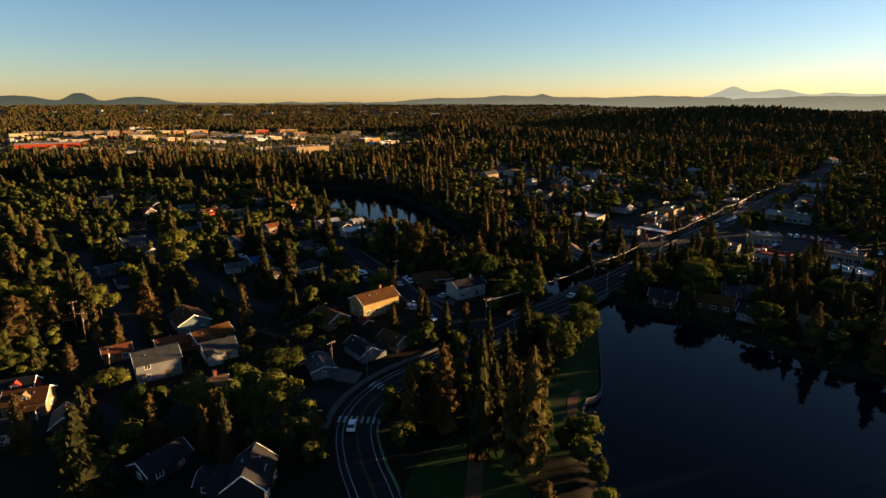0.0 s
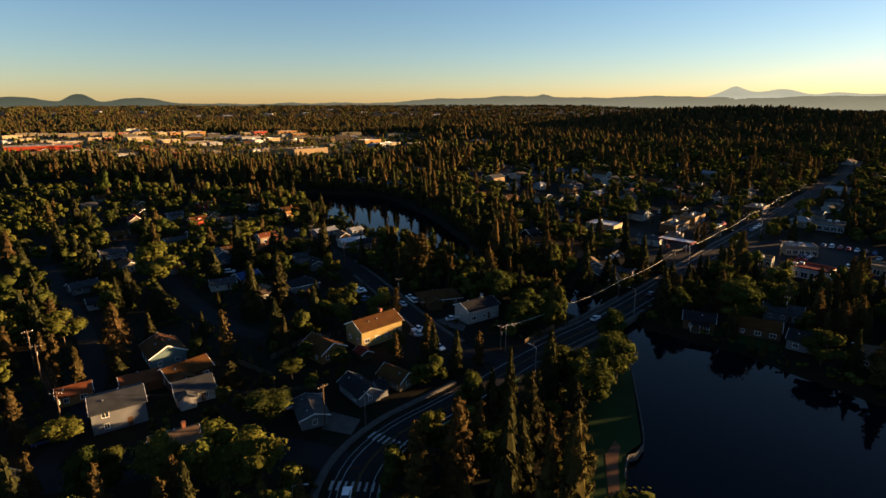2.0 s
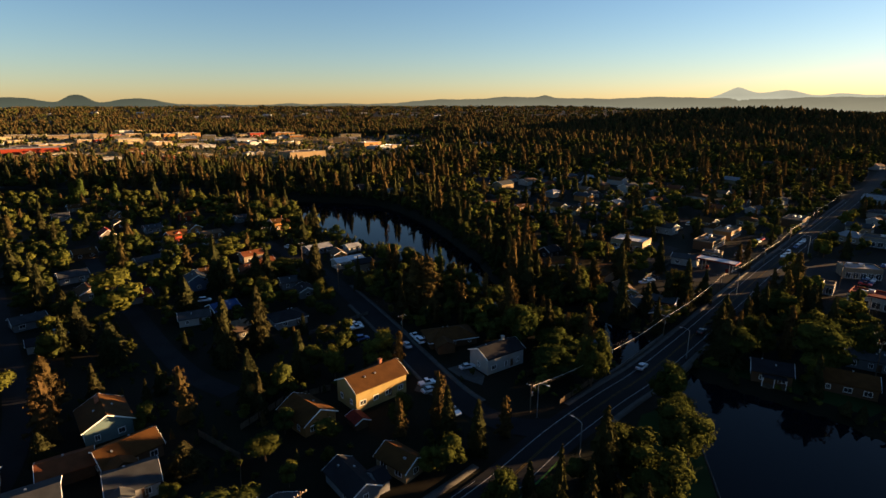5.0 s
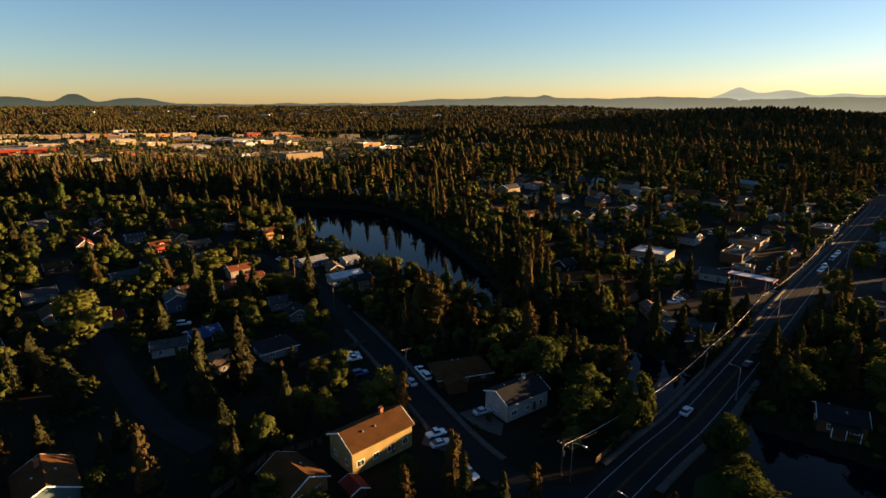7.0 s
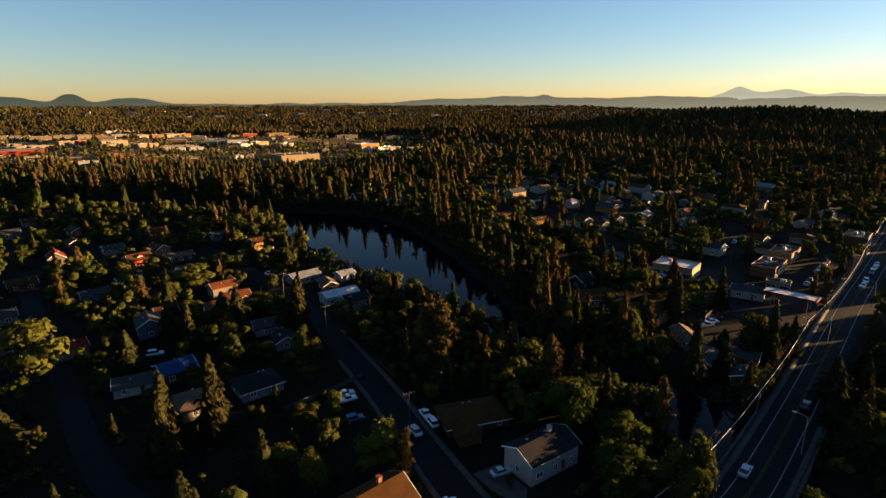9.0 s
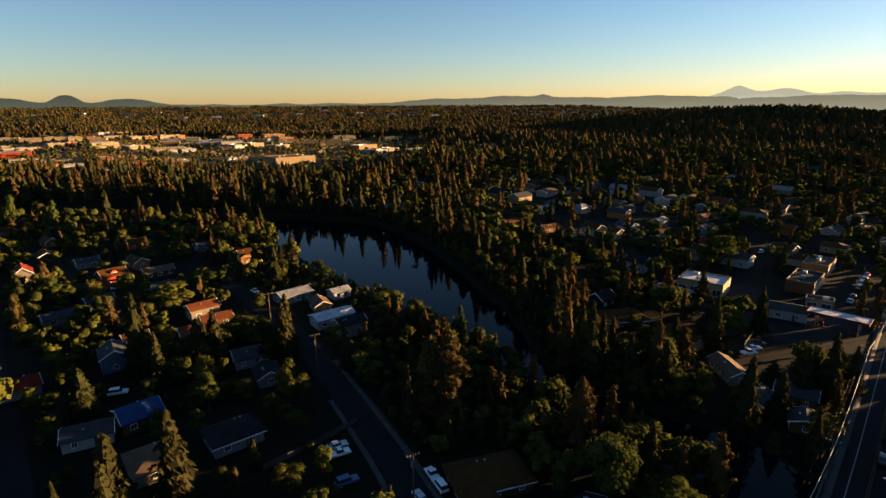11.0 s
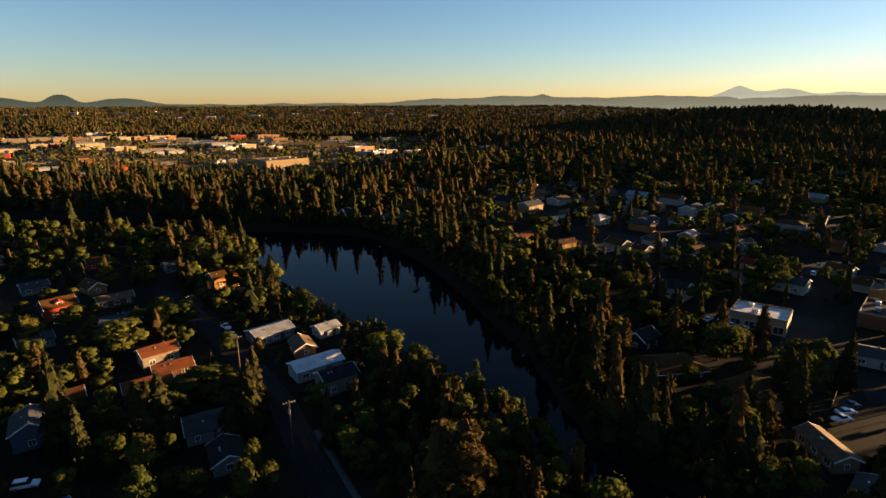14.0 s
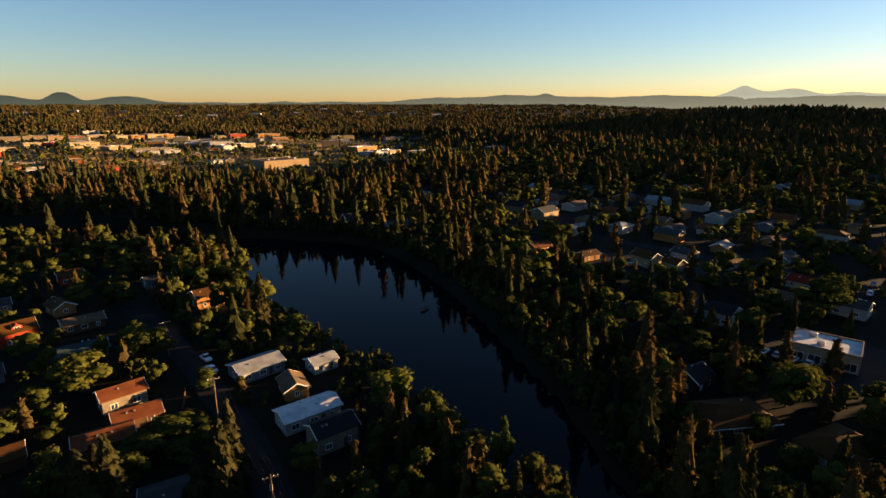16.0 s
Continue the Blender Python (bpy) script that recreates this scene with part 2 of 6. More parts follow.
# ---- the lie of the land ----
WATER_Z = -3.5
BANK_LEFT = [(35, -60), (32, 60), (29.9, 86), (28.9, 100), (33.9, 119), (38.4, 123), (44.6, 149), (50, 176), (46, 186), (36, 206), (25, 222), (12, 232),
             (5, 245), (0, 260), (-14, 269), (-24, 288), (-36, 314), (-50, 321), (-62, 338), (-77, 350), (-106, 394), (-124, 428), (-200, 450), (-420, 445)]
BANK_RIGHT = [(-420, 480), (-200, 486), (-130, 461), (-100, 458), (-76, 453), (-58, 443), (-40, 418), (-22, 383), (-8, 345), (0, 318), (7, 298), (10, 278), (14, 257), (24, 243),
              (40, 232), (52, 222), (58, 208), (60, 188), (71, 179), (83, 169), (88, 160), (93, 154), (106, 136), (115, 130), (135, 115), (170, 100), (220, 60), (230, -60)]
SHORE = np.array(BANK_LEFT + BANK_RIGHT, float)


def smooth(a, b, v):
    t = np.clip((v - a) / (b - a), 0, 1)
    return t * t * (3 - 2 * t)


def shore_distance(x, y):
    """Metres to the water's edge, negative over the water."""
    x, y = np.asarray(x, float), np.asarray(y, float)
    best, inside = np.full(x.shape, 1e9), np.zeros(x.shape, bool)
    for (ax, ay), (bx, by) in zip(SHORE, np.roll(SHORE, -1, 0)):
        dx, dy = bx - ax, by - ay
        t = np.clip(((x - ax) * dx + (y - ay) * dy) / (dx * dx + dy * dy), 0, 1)
        best = np.minimum(best, np.hypot(x - ax - t * dx, y - ay - t * dy))
        cross = ((ay > y) != (by > y)) & (x < ax + (y - ay) / np.where(dy == 0, 1e-9, dy) * dx)
        inside ^= cross
    return np.where(inside, -best, best)


def level(x, y):
    """The ground's height away from the water."""
    x, y = np.asarray(x, float), np.asarray(y, float)
    z = -2 + 0.014 * np.clip(y - 220, 0, 500)
    r = np.hypot(x, y)
    z = z + 42 * smooth(1500, 4700, r) * (1 - 0.85 * smooth(0.18, 0.42, np.arctan2(x, y)))
    u, v = ((x - 830) * 0.906 - (y - 1215) * 0.423) / 540, ((x - 830) * 0.423 + (y - 1215) * 0.906) / 260
    z = z + 42 * np.exp(-np.abs(u) ** 8 - v * v) * (1 - 0.85 * smooth(-0.35, 0.5, u))
    z = z + smooth(500, 900, r) * (3.0 * np.sin(x / 130 + 1) * np.sin(y / 170) + 2.0 * np.sin(x / 57 + y / 83))
    return z


def land(x, y):
    z, d = level(x, y), shore_distance(x, y)
    t = smooth(-1.5, 2.5, d)
    return np.where(d < 2.5, (WATER_Z - 0.6) * (1 - t) + z * t - 1.5 * smooth(0, -12, d), z)


def ground_at(x, y):
    return float(level(x, y))


def grid_axis(lo, a, b, hi, step):
    """Even steps from a to b, and growing ones out to lo and hi."""
    mid = np.arange(a, b + 0.1, step)
    out, s, v = [], step, b
    while v < hi:
        s *= 1.16
        v = min(v + s, hi)
        out.append(v)
    inn, s, v = [], step, a
    while v > lo:
        s *= 1.16
        v = max(v - s, lo)
        inn.append(v)
    return np.array(inn[::-1] + list(mid) + out)


gx, gy = grid_axis(-4800, -345, 240, 4800, 3.0), grid_axis(-600, 20, 500, 4980, 3.0)
GX, GY = np.meshgrid(gx, gy)
GZ = land(GX, GY)
idx = np.arange(GX.size).reshape(GX.shape)
quads = np.stack([idx[:-1, :-1], idx[:-1, 1:], idx[1:, 1:], idx[1:, :-1]], -1).reshape(-1, 4)
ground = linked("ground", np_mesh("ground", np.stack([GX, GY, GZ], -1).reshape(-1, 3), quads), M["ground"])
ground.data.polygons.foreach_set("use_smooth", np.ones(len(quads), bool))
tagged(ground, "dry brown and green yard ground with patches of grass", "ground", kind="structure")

bm = bmesh.new()
bm.faces.new([bm.verts.new((x, y, WATER_Z)) for x, y in ((-470, -100), (260, -100), (260, 520), (-470, 520))])
water = tagged(part("water", bm, M["water"]), "dark still river and mirror-like pond water", "water", kind="structure")


def spline(points, step=3.0):
    """A smooth line through points, evenly walked."""
    p = np.array(points, float)
    p = np.vstack([2 * p[0] - p[1], p, 2 * p[-1] - p[-2]])
    out = []
    for a, b, c, d in zip(p, p[1:], p[2:], p[3:]):
        n = max(2, int(np.hypot(*(c - b)) / step))
        for t in np.arange(n) / n:
            out.append(0.5 * (2 * b + (c - a) * t + (2 * a - 5 * b + 4 * c - d) * t * t + (3 * b - 3 * c + d - a) * t**3))
    out.append(p[-2])
    return np.array(out)


def sides(line):
    d = np.gradient(line, axis=0)
    d /= np.hypot(d[:, 0], d[:, 1])[:, None]
    return np.stack([-d[:, 1], d[:, 0]], -1)


def strip(line, off0, off1, lift0, lift1=None):
    """A ribbon along a line between two offsets to its left; with lift1, a raised slab with sides."""
    n = sides(line)
    a, b = line + n * off0, line + n * off1
    za, zb = level(*line.T), level(*line.T)
    k = len(line)
    if lift1 is None:
        v = np.vstack([np.c_[a, za + lift0], np.c_[b, zb + lift0]])
        i = np.arange(k - 1)
        return v, np.stack([i, i + 1, i + 1 + k, i + k], -1)
    v = np.vstack([np.c_[a, za + lift0], np.c_[a, za + lift1], np.c_[b, zb + lift1], np.c_[b, zb + lift0]])
    i = np.arange(k - 1)
    f = np.vstack([np.stack([i + r * k, i + 1 + r * k, i + 1 + (r + 1) * k, i + (r + 1) * k], -1) for r in range(3)])
    return v, f


def joined(pieces):
    vs, fs, n = [], [], 0
    for v, f in pieces:
        vs.append(v)
        fs.append(f + n)
        n += len(v)
    return np.vstack(vs), np.vstack(fs)


def lay(name, pieces, material, label, category, parent=None):
    ob = linked(name, np_mesh(name, *joined(pieces)), material, parent)
    return tagged(ob, label, category, kind="structure") if parent is None else ob


AVENUE = spline([(-8, 70), (-12.2, 83.6), (-16.3, 93.5), (-19.2, 105), (-18.0, 115.7), (-12.5, 126), (-4.5, 134.5), (4.5, 144), (17, 159), (32, 174.5), (45.5, 187.4),
                 (66, 210), (88.3, 235.3), (125, 277), (171, 327), (279, 445), (354, 528), (520, 720)])
SIDE = spline([(21, 163), (8, 163), (-3.6, 174), (-17.1, 198.2), (-28, 220), (-47, 253), (-62, 277), (-80, 299), (-100, 322), (-130, 352)])
WEST = spline([(-60, 176), (-74, 185), (-92, 203), (-112, 226), (-150, 268), (-190, 315)])
LANE = spline([(-80, 108), (-86.2, 130), (-96, 152), (-116, 178), (-140, 205), (-180, 250)])
LINK = spline([(-18, 113), (-32, 119), (-46, 121), (-64, 112), (-80, 108), (-110, 96)])
CROSS = spline([(176, 332), (160, 348), (120, 385), (60, 440), (20, 480)])
SHOP = spline([(140, 293), (165, 262), (195, 225), (225, 190)])
ROADS = [(AVENUE, 4.9), (SIDE, 3.3), (WEST, 2.9), (LANE, 2.7), (LINK, 3.6), (CROSS, 4.0), (SHOP, 5.0)]
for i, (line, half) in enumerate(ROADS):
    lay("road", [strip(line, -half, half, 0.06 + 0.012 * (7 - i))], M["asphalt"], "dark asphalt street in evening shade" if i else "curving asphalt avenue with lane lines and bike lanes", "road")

L1 = AVENUE
k_bridge = [int(np.argmin(np.hypot(*(L1 - p).T))) for p in ((40, 182), (64, 208))]
k_end = int(np.argmin(np.hypot(*(L1 - (279, 445)).T)))
k_cross = int(np.argmin(np.hypot(*(L1 - (17, 159)).T)))
lay("road_marking", [strip(L1[:k_end], o, o + 0.16, 0.17) for o in (2.95, -3.1)] + [strip(L1[:k_cross - 6], o, o + 0.12, 0.17) for o in (4.3, -4.4)], M["paint"], "white edge and bike lane lines painted on asphalt", "road marking")
lay("road_marking", [strip(L1[:k_end], o, o + 0.12, 0.17) for o in (0.12, -0.24)], M["yellow_paint"], "faded double yellow centre line", "road marking")
lay("pavement", [strip(L1[k_cross + 4:k_end], 4.9, 6.5, -0.3, 0.24), strip(L1[k_cross + 4:k_bridge[1] + 4], -6.4, -4.9, -0.3, 0.24), strip(L1[10:k_cross - 5], 6.4, 8.0, -0.3, 0.24),
                 strip(SIDE[8:40], -4.7, -3.3, -0.3, 0.22), strip(SIDE[10:34], 3.3, 4.4, -0.3, 0.2)], M["concrete"], "pale concrete footpath with a kerb", "pavement")
lay("road_marking", [strip(L1[4:28], -4.8, -4.45, 0.165)], M["bike_paint"], "green painted bike lane", "road marking")


def zebra(k, count=8):
    p, n = L1[k], sides(L1)[k]
    d = np.array([n[1], -n[0]])
    out = []
    for i in range(count):
        o = -4.6 + i * 9.2 / (count - 1)
        a = p + n * o
        line = np.array([a - d * 1.3, a, a + d * 1.3])
        out.append(strip(line, -0.25, 0.25, 0.18))
    return out


lay("crosswalk", zebra(int(np.argmin(np.hypot(*(L1 - (-19.3, 108)).T)))) + zebra(int(np.argmin(np.hypot(*(L1 - (-15.5, 121.5)).T)))), M["paint"], "white zebra crosswalk bars on asphalt", "crosswalk")


def patch(name, points, lift, material, label, category):
    bm = bmesh.new()
    bm.faces.new([bm.verts.new((x, y, ground_at(x, y) + lift)) for x, y in points])
    bmesh.ops.recalc_face_normals(bm, faces=bm.faces)
    return tagged(part(name, bm, material), label, category, kind="structure")


patch("lawn", [(20, 96), (27.5, 97), (31.6, 112), (34, 119.4), (38.4, 123.4), (44.6, 149), (49.7, 174), (38, 168), (28, 150), (22, 125)], 0.05, M["lawn"], "green lakeside park lawn with low sun streaks", "lawn")
patch("lawn", [(-9, 74), (6, 70), (16, 84), (14, 100), (2, 104), (-6, 92)], 0.05, M["lawn"], "green park lawn beside the curving road", "lawn")
patch("lawn", [(62, 193), (74, 183), (90, 168), (97, 172), (80, 190), (68, 199)], 0.05, M["lawn"], "green garden lawn on the lake shore", "lawn")
patch("dirt_path", [(25.6, 100), (27.6, 101), (31.6, 117), (33.6, 122), (33.0, 124), (29.6, 119)], 0.09, M["dirt"], "worn reddish dirt strip by the water", "path")
patch("dirt_path", [(3, 76), (6, 75), (9, 104), (6, 105)], 0.09, M["dirt"], "worn reddish dirt path across the lawn", "path")
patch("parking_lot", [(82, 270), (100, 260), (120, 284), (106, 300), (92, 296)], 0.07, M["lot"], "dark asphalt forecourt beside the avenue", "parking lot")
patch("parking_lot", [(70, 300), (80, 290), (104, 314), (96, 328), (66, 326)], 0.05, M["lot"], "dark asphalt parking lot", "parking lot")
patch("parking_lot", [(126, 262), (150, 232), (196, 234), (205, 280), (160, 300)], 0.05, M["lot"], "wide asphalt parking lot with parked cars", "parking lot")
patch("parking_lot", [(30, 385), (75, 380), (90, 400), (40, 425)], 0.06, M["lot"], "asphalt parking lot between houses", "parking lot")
patch("driveway", [(2, 181), (-3, 184.5), (-7, 190), (-2, 193), (3, 186)], 0.1, M["concrete"], "pale concrete driveway apron", "driveway")
patch("driveway", [(-30, 127), (-23, 125), (-22, 131), (-29, 134)], 0.16, M["concrete"], "pale concrete corner at the crossing", "driveway")
patch("driveway", [(-15, 178), (-10, 175.5), (-8, 180), (-14, 184)], 0.1, M["concrete"], "concrete driveway beside the yellow house", "driveway")


def draped(name, cx, cy, rx, ry, lift, material, label, category, n=46):
    """A patch of other ground that follows the land, with an uneven rim."""
    t, a = np.linspace(0.02, 1, n), np.linspace(0, 2 * np.pi, 2 * n, endpoint=False)
    T, A = np.meshgrid(t, a)
    k = 1 + 0.12 * np.sin(3 * A + 1) + 0.08 * np.sin(7 * A)
    x, y = cx + rx * T * k * np.cos(A), cy + ry * T * k * np.sin(A)
    v = np.stack([x, y, level(x, y) + lift * (1 - T**8)], -1).reshape(-1, 3)
    i = np.arange(2 * n)[:, None] * n + np.arange(n - 1)[None]
    j = (np.arange(2 * n)[:, None] + 1) % (2 * n) * n + np.arange(n - 1)[None]
    f = np.stack([i, i + 1, j + 1, j], -1).reshape(-1, 4)
    return tagged(linked(name, np_mesh(name, v, f), material), label, category, kind="structure")


draped("grassland", -420, 800, 330, 180, 1.2, M["grassland"], "open dry grass lots lit orange by the low sun", "grassland")
draped("grassland", -500, 1060, 380, 110, 1.6, M["grassland"], "dry lots between far commercial blocks", "grassland")

# the bridge over the river's narrows
seg = L1[k_bridge[0]:k_bridge[1] + 1]
bridge = thing("bridge", "concrete road bridge with low parapets over the river", "bridge", kind="structure")
linked("deck", np_mesh("deck", *strip(seg, -6.5, 6.6, -1.0, 0.03)), M["concrete"], bridge)
for off in (-6.7, 6.5):
    linked("parapet", np_mesh("parapet", *strip(seg, off, off + 0.3, -0.8, 1.1)), M["concrete"], bridge)
lw = spline([(31.5, 112), (34.2, 119), (38.7, 123), (44.9, 149), (50.2, 175)])
lay("lake_wall", [strip(lw, -0.15, 0.15, -2.4, 0.15)], M["concrete"], "low pale concrete retaining wall along the lake", "wall")


# ---- houses ----
TAKEN = []  # (x, y, radius) of what stands on the ground
FRONTS = []  # houses with an open front yard


def window(parent, x, y, z, w, h, face):
    """A framed window on a wall; face: the way it looks out, +-x or +-y."""
    s = 1 if face[0] == "+" else -1
    fr, t = bmesh.new(), 0.09
    put = (lambda u0, v0, u1, v1, d0, d1: box(fr, *(min(x + s * d0, x + s * d1), u0, v0, max(x + s * d0, x + s * d1), u1, v1))) if face[1] == "x" else \
          (lambda u0, v0, u1, v1, d0, d1: box(fr, *(u0, min(y + s * d0, y + s * d1), v0, u1, max(y + s * d0, y + s * d1), v1)))
    c = y if face[1] == "x" else x
    put(c - w / 2 - t, z - t, c - w / 2, z + h + t, -0.02, 0.06)
    put(c + w / 2, z - t, c + w / 2 + t, z + h + t, -0.02, 0.06)
    put(c - w / 2, z - t, c + w / 2, z, -0.02, 0.06)
    put(c - w / 2, z + h, c + w / 2, z + h + t, -0.02, 0.06)
    put(c - 0.03, z, c + 0.03, z + h, -0.02, 0.05)
    frame_ob = part("window", fr, M["trim"], parent)
    fr = bmesh.new()
    put(c - w / 2, z, c + w / 2, z + h, -0.02, 0.02)
    part("pane", fr, M["glass"], frame_ob)


def roof_bm(L, W, h, rise, hip, over=0.5, thick=0.22):
    """A gable or hipped roof as a closed slab with eaves."""
    bm = bmesh.new()
    drop = rise * over / (W / 2)
    l, w = L / 2 + (over if hip else 0.35), W / 2 + over
    r = max(0.4, L / 2 - W / 2 * 0.95) if hip else l
    lo, hi = h - drop, h + rise
    tops = [(-l, -w, lo), (l, -w, lo), (l, w, lo), (-l, w, lo), (-r, 0, hi), (r, 0, hi)]
    top = [bm.verts.new((x, y, z + thick)) for x, y, z in tops]
    bot = [bm.verts.new(v) for v in tops]
    for vs, flip in ((top, False), (bot, True)):
        for f in ((0, 1, 5, 4), (2, 3, 4, 5), (1, 2, 5), (3, 0, 4)):
            if len(f) == 3 and not hip:
                continue
            q = [vs[i] for i in f]
            bm.faces.new(q[::-1] if flip else q)
    rim = (0, 1, 2, 3) if hip else (0, 1, 5, 2, 3, 4)
    for i, j in zip(rim, rim[1:] + rim[:1]):
        bm.faces.new((top[j], top[i], bot[i], bot[j]))
    bmesh.ops.recalc_face_normals(bm, faces=bm.faces)
    return bm


def house(x, y, ang, L, W, h, roof, wall, rise=None, hip=False, chimney=False, door=True, label="", dormer=False, group="houses", name="house", wing=0.0, porch=False, lift=0.0, plain=False):
    """A dwelling: ridge along its own x, windows and a door, eaves all round."""
    if 200 < y < 480 and group == "houses":
        # the old cottages by the river stand on small plots
        L, W, h, rise = L * 0.84, W * 0.84, h * 0.9, (rise or W * 0.24) * 0.84
    rise = rise if rise is not None else W * 0.24
    z0 = ground_at(x, y) + lift
    storeys = 2 if h > 4.2 else 1
    text = label or f"{'two-storey' if storeys > 1 else 'single-storey'} {wall} house with a {roof} {'hipped' if hip else 'gabled'} roof"
    top = thing(name, text, "house", pose(x, y, z0, 0, 0, ang), group)
    TAKEN.append((x, y, max(L, W) * 0.58 + 0.8))
    FRONTS.append((x, y, L * 0.45))
    bm = bmesh.new()
    out = [(-W / 2, -0.6), (W / 2, -0.6), (W / 2, h), (0, h if hip else h + rise - 0.02), (-W / 2, h)]
    prism(bm, out if not hip else [o for i, o in enumerate(out) if i != 3], "x", -L / 2, L / 2)
    part("wall", bm, M["wall_" + wall], top)
    if wing:
        s = 1 if wing > 0 else -1
        a, b = (W / 2 - 0.5, W / 2 + abs(wing)) if s > 0 else (-W / 2 - abs(wing), -W / 2 + 0.5)
        w2 = min(L * 0.42, 5.0)
        bm = prism(bmesh.new(), [(-L / 4 - w2 / 2, -0.6), (-L / 4 + w2 / 2, -0.6), (-L / 4 + w2 / 2, h), (-L / 4, h + w2 * 0.26), (-L / 4 - w2 / 2, h)], "y", a, b)
        part("wing_wall", bm, M["wall_" + wall], top)
        bm = prism(bmesh.new(), [(-L / 4 - w2 / 2 - 0.4, h - 0.2), (-L / 4, h + w2 * 0.26), (-L / 4 + w2 / 2 + 0.4, h - 0.2), (-L / 4 + w2 / 2 + 0.4, h), (-L / 4, h + w2 * 0.26 + 0.22), (-L / 4 - w2 / 2 - 0.4, h)], "y",
                   a - (0.3 if s < 0 else -0.4), b + (0.3 if s > 0 else -0.4))
        part("wing_roof", bm, M["roof_" + roof], top)
    part("roof", roof_bm(L, W, h, rise, hip), M["roof_" + roof], top)
    if not hip:
        for sx in (-1, 1):
            fas = bmesh.new()
            e = sx * (L / 2 + 0.36)
            prism(fas, [(-W / 2 - 0.52, h - rise / W - 0.06), (0, h + rise - 0.04), (W / 2 + 0.52, h - rise / W - 0.06), (W / 2 + 0.52, h - rise / W + 0.2), (0, h + rise + 0.24), (-W / 2 - 0.52, h - rise / W + 0.2)], "x", e, e + sx * 0.06)
            part("fascia", fas, M["trim"], top)
    else:
        part("fascia", boxed(-L / 2 - 0.54, -W / 2 - 0.56, h - rise / W - 0.1, L / 2 + 0.54, -W / 2 - 0.51, h - rise / W + 0.1), M["trim"], top)
    rng = random.Random(int(x * 7 + y * 13))
    for st in range(0 if plain else storeys):
        zz = 0.9 + 2.7 * st
        if zz + 1.2 > h:
            continue
        for s in ("-", "+"):
            n = max(2, int(L / 3.6))
            for i in range(n):
                if rng.random() < 0.85:
                    window(top, -L / 2 + (i + 0.5) * L / n, (W / 2) * (1 if s == "+" else -1), zz, rng.choice((0.9, 1.3, 1.6)), 1.15, s + "y")
            n = max(1, int(W / 4))
            for i in range(n):
                window(top, (L / 2) * (1 if s == "+" else -1), -W / 2 + (i + 0.5) * W / n, zz, rng.choice((0.9, 1.2)), 1.15, s + "x")
    if door:
        d = boxed(L * 0.13, -W / 2 - 0.06, 0.15, L * 0.13 + 0.95, -W / 2 + 0.05, 2.2)
        part("door", d, M["wall_brown"], top)
    if chimney:
        c = boxed(L * 0.18, 0.3, h, L * 0.18 + 0.7, 1.1, h + rise + 1.1)
        box(c, L * 0.18 - 0.08, 0.22, h + rise + 1.1, L * 0.18 + 0.78, 1.18, h + rise + 1.25)
        part("chimney", c, M["brick"] if wall != "white" else M["wall_white"], top)
    if dormer:
        bm = prism(bmesh.new(), [(-1.3, h + 0.2), (1.3, h + 0.2), (1.3, h + rise * 0.55), (0, h + rise * 0.95), (-1.3, h + rise * 0.55)], "y", -W / 2 + 0.7, 0)
        d = part("dormer", bm, M["wall_" + wall], top)
        window(top, 0, -W / 2 + 0.7, h + 0.35, 1.3, 0.8, "-y")
    for i in range(0 if plain else rng.choice((1, 2))):
        px, py = (rng.random() - 0.5) * L * 0.6, rng.choice((-1, 1)) * W * 0.2
        zz = h + rise * (1 - abs(py) / (W / 2)) + 0.15
        part("roof_vent", boxed(px - 0.18, py - 0.18, zz - 0.15, px + 0.18, py + 0.18, zz + 0.32), M["metal"], top)
    if porch:
        b = boxed(-L * 0.25, -W / 2 - 2.2, 2.5, L * 0.35, -W / 2 - 0.02, 2.66)
        part("porch_roof", b, M["roof_" + roof], top)
        for px in (-L * 0.24, 0.05 * L, L * 0.34):
            part("porch_post", boxed(px - 0.07, -W / 2 - 2.1, -0.2, px + 0.07, -W / 2 - 1.96, 2.5), M["trim"], top)
        part("porch_floor", boxed(-L * 0.25, -W / 2 - 2.2, -0.4, L * 0.35, -W / 2 - 0.02, 0.14), M["wood_dark"], top)
    return top


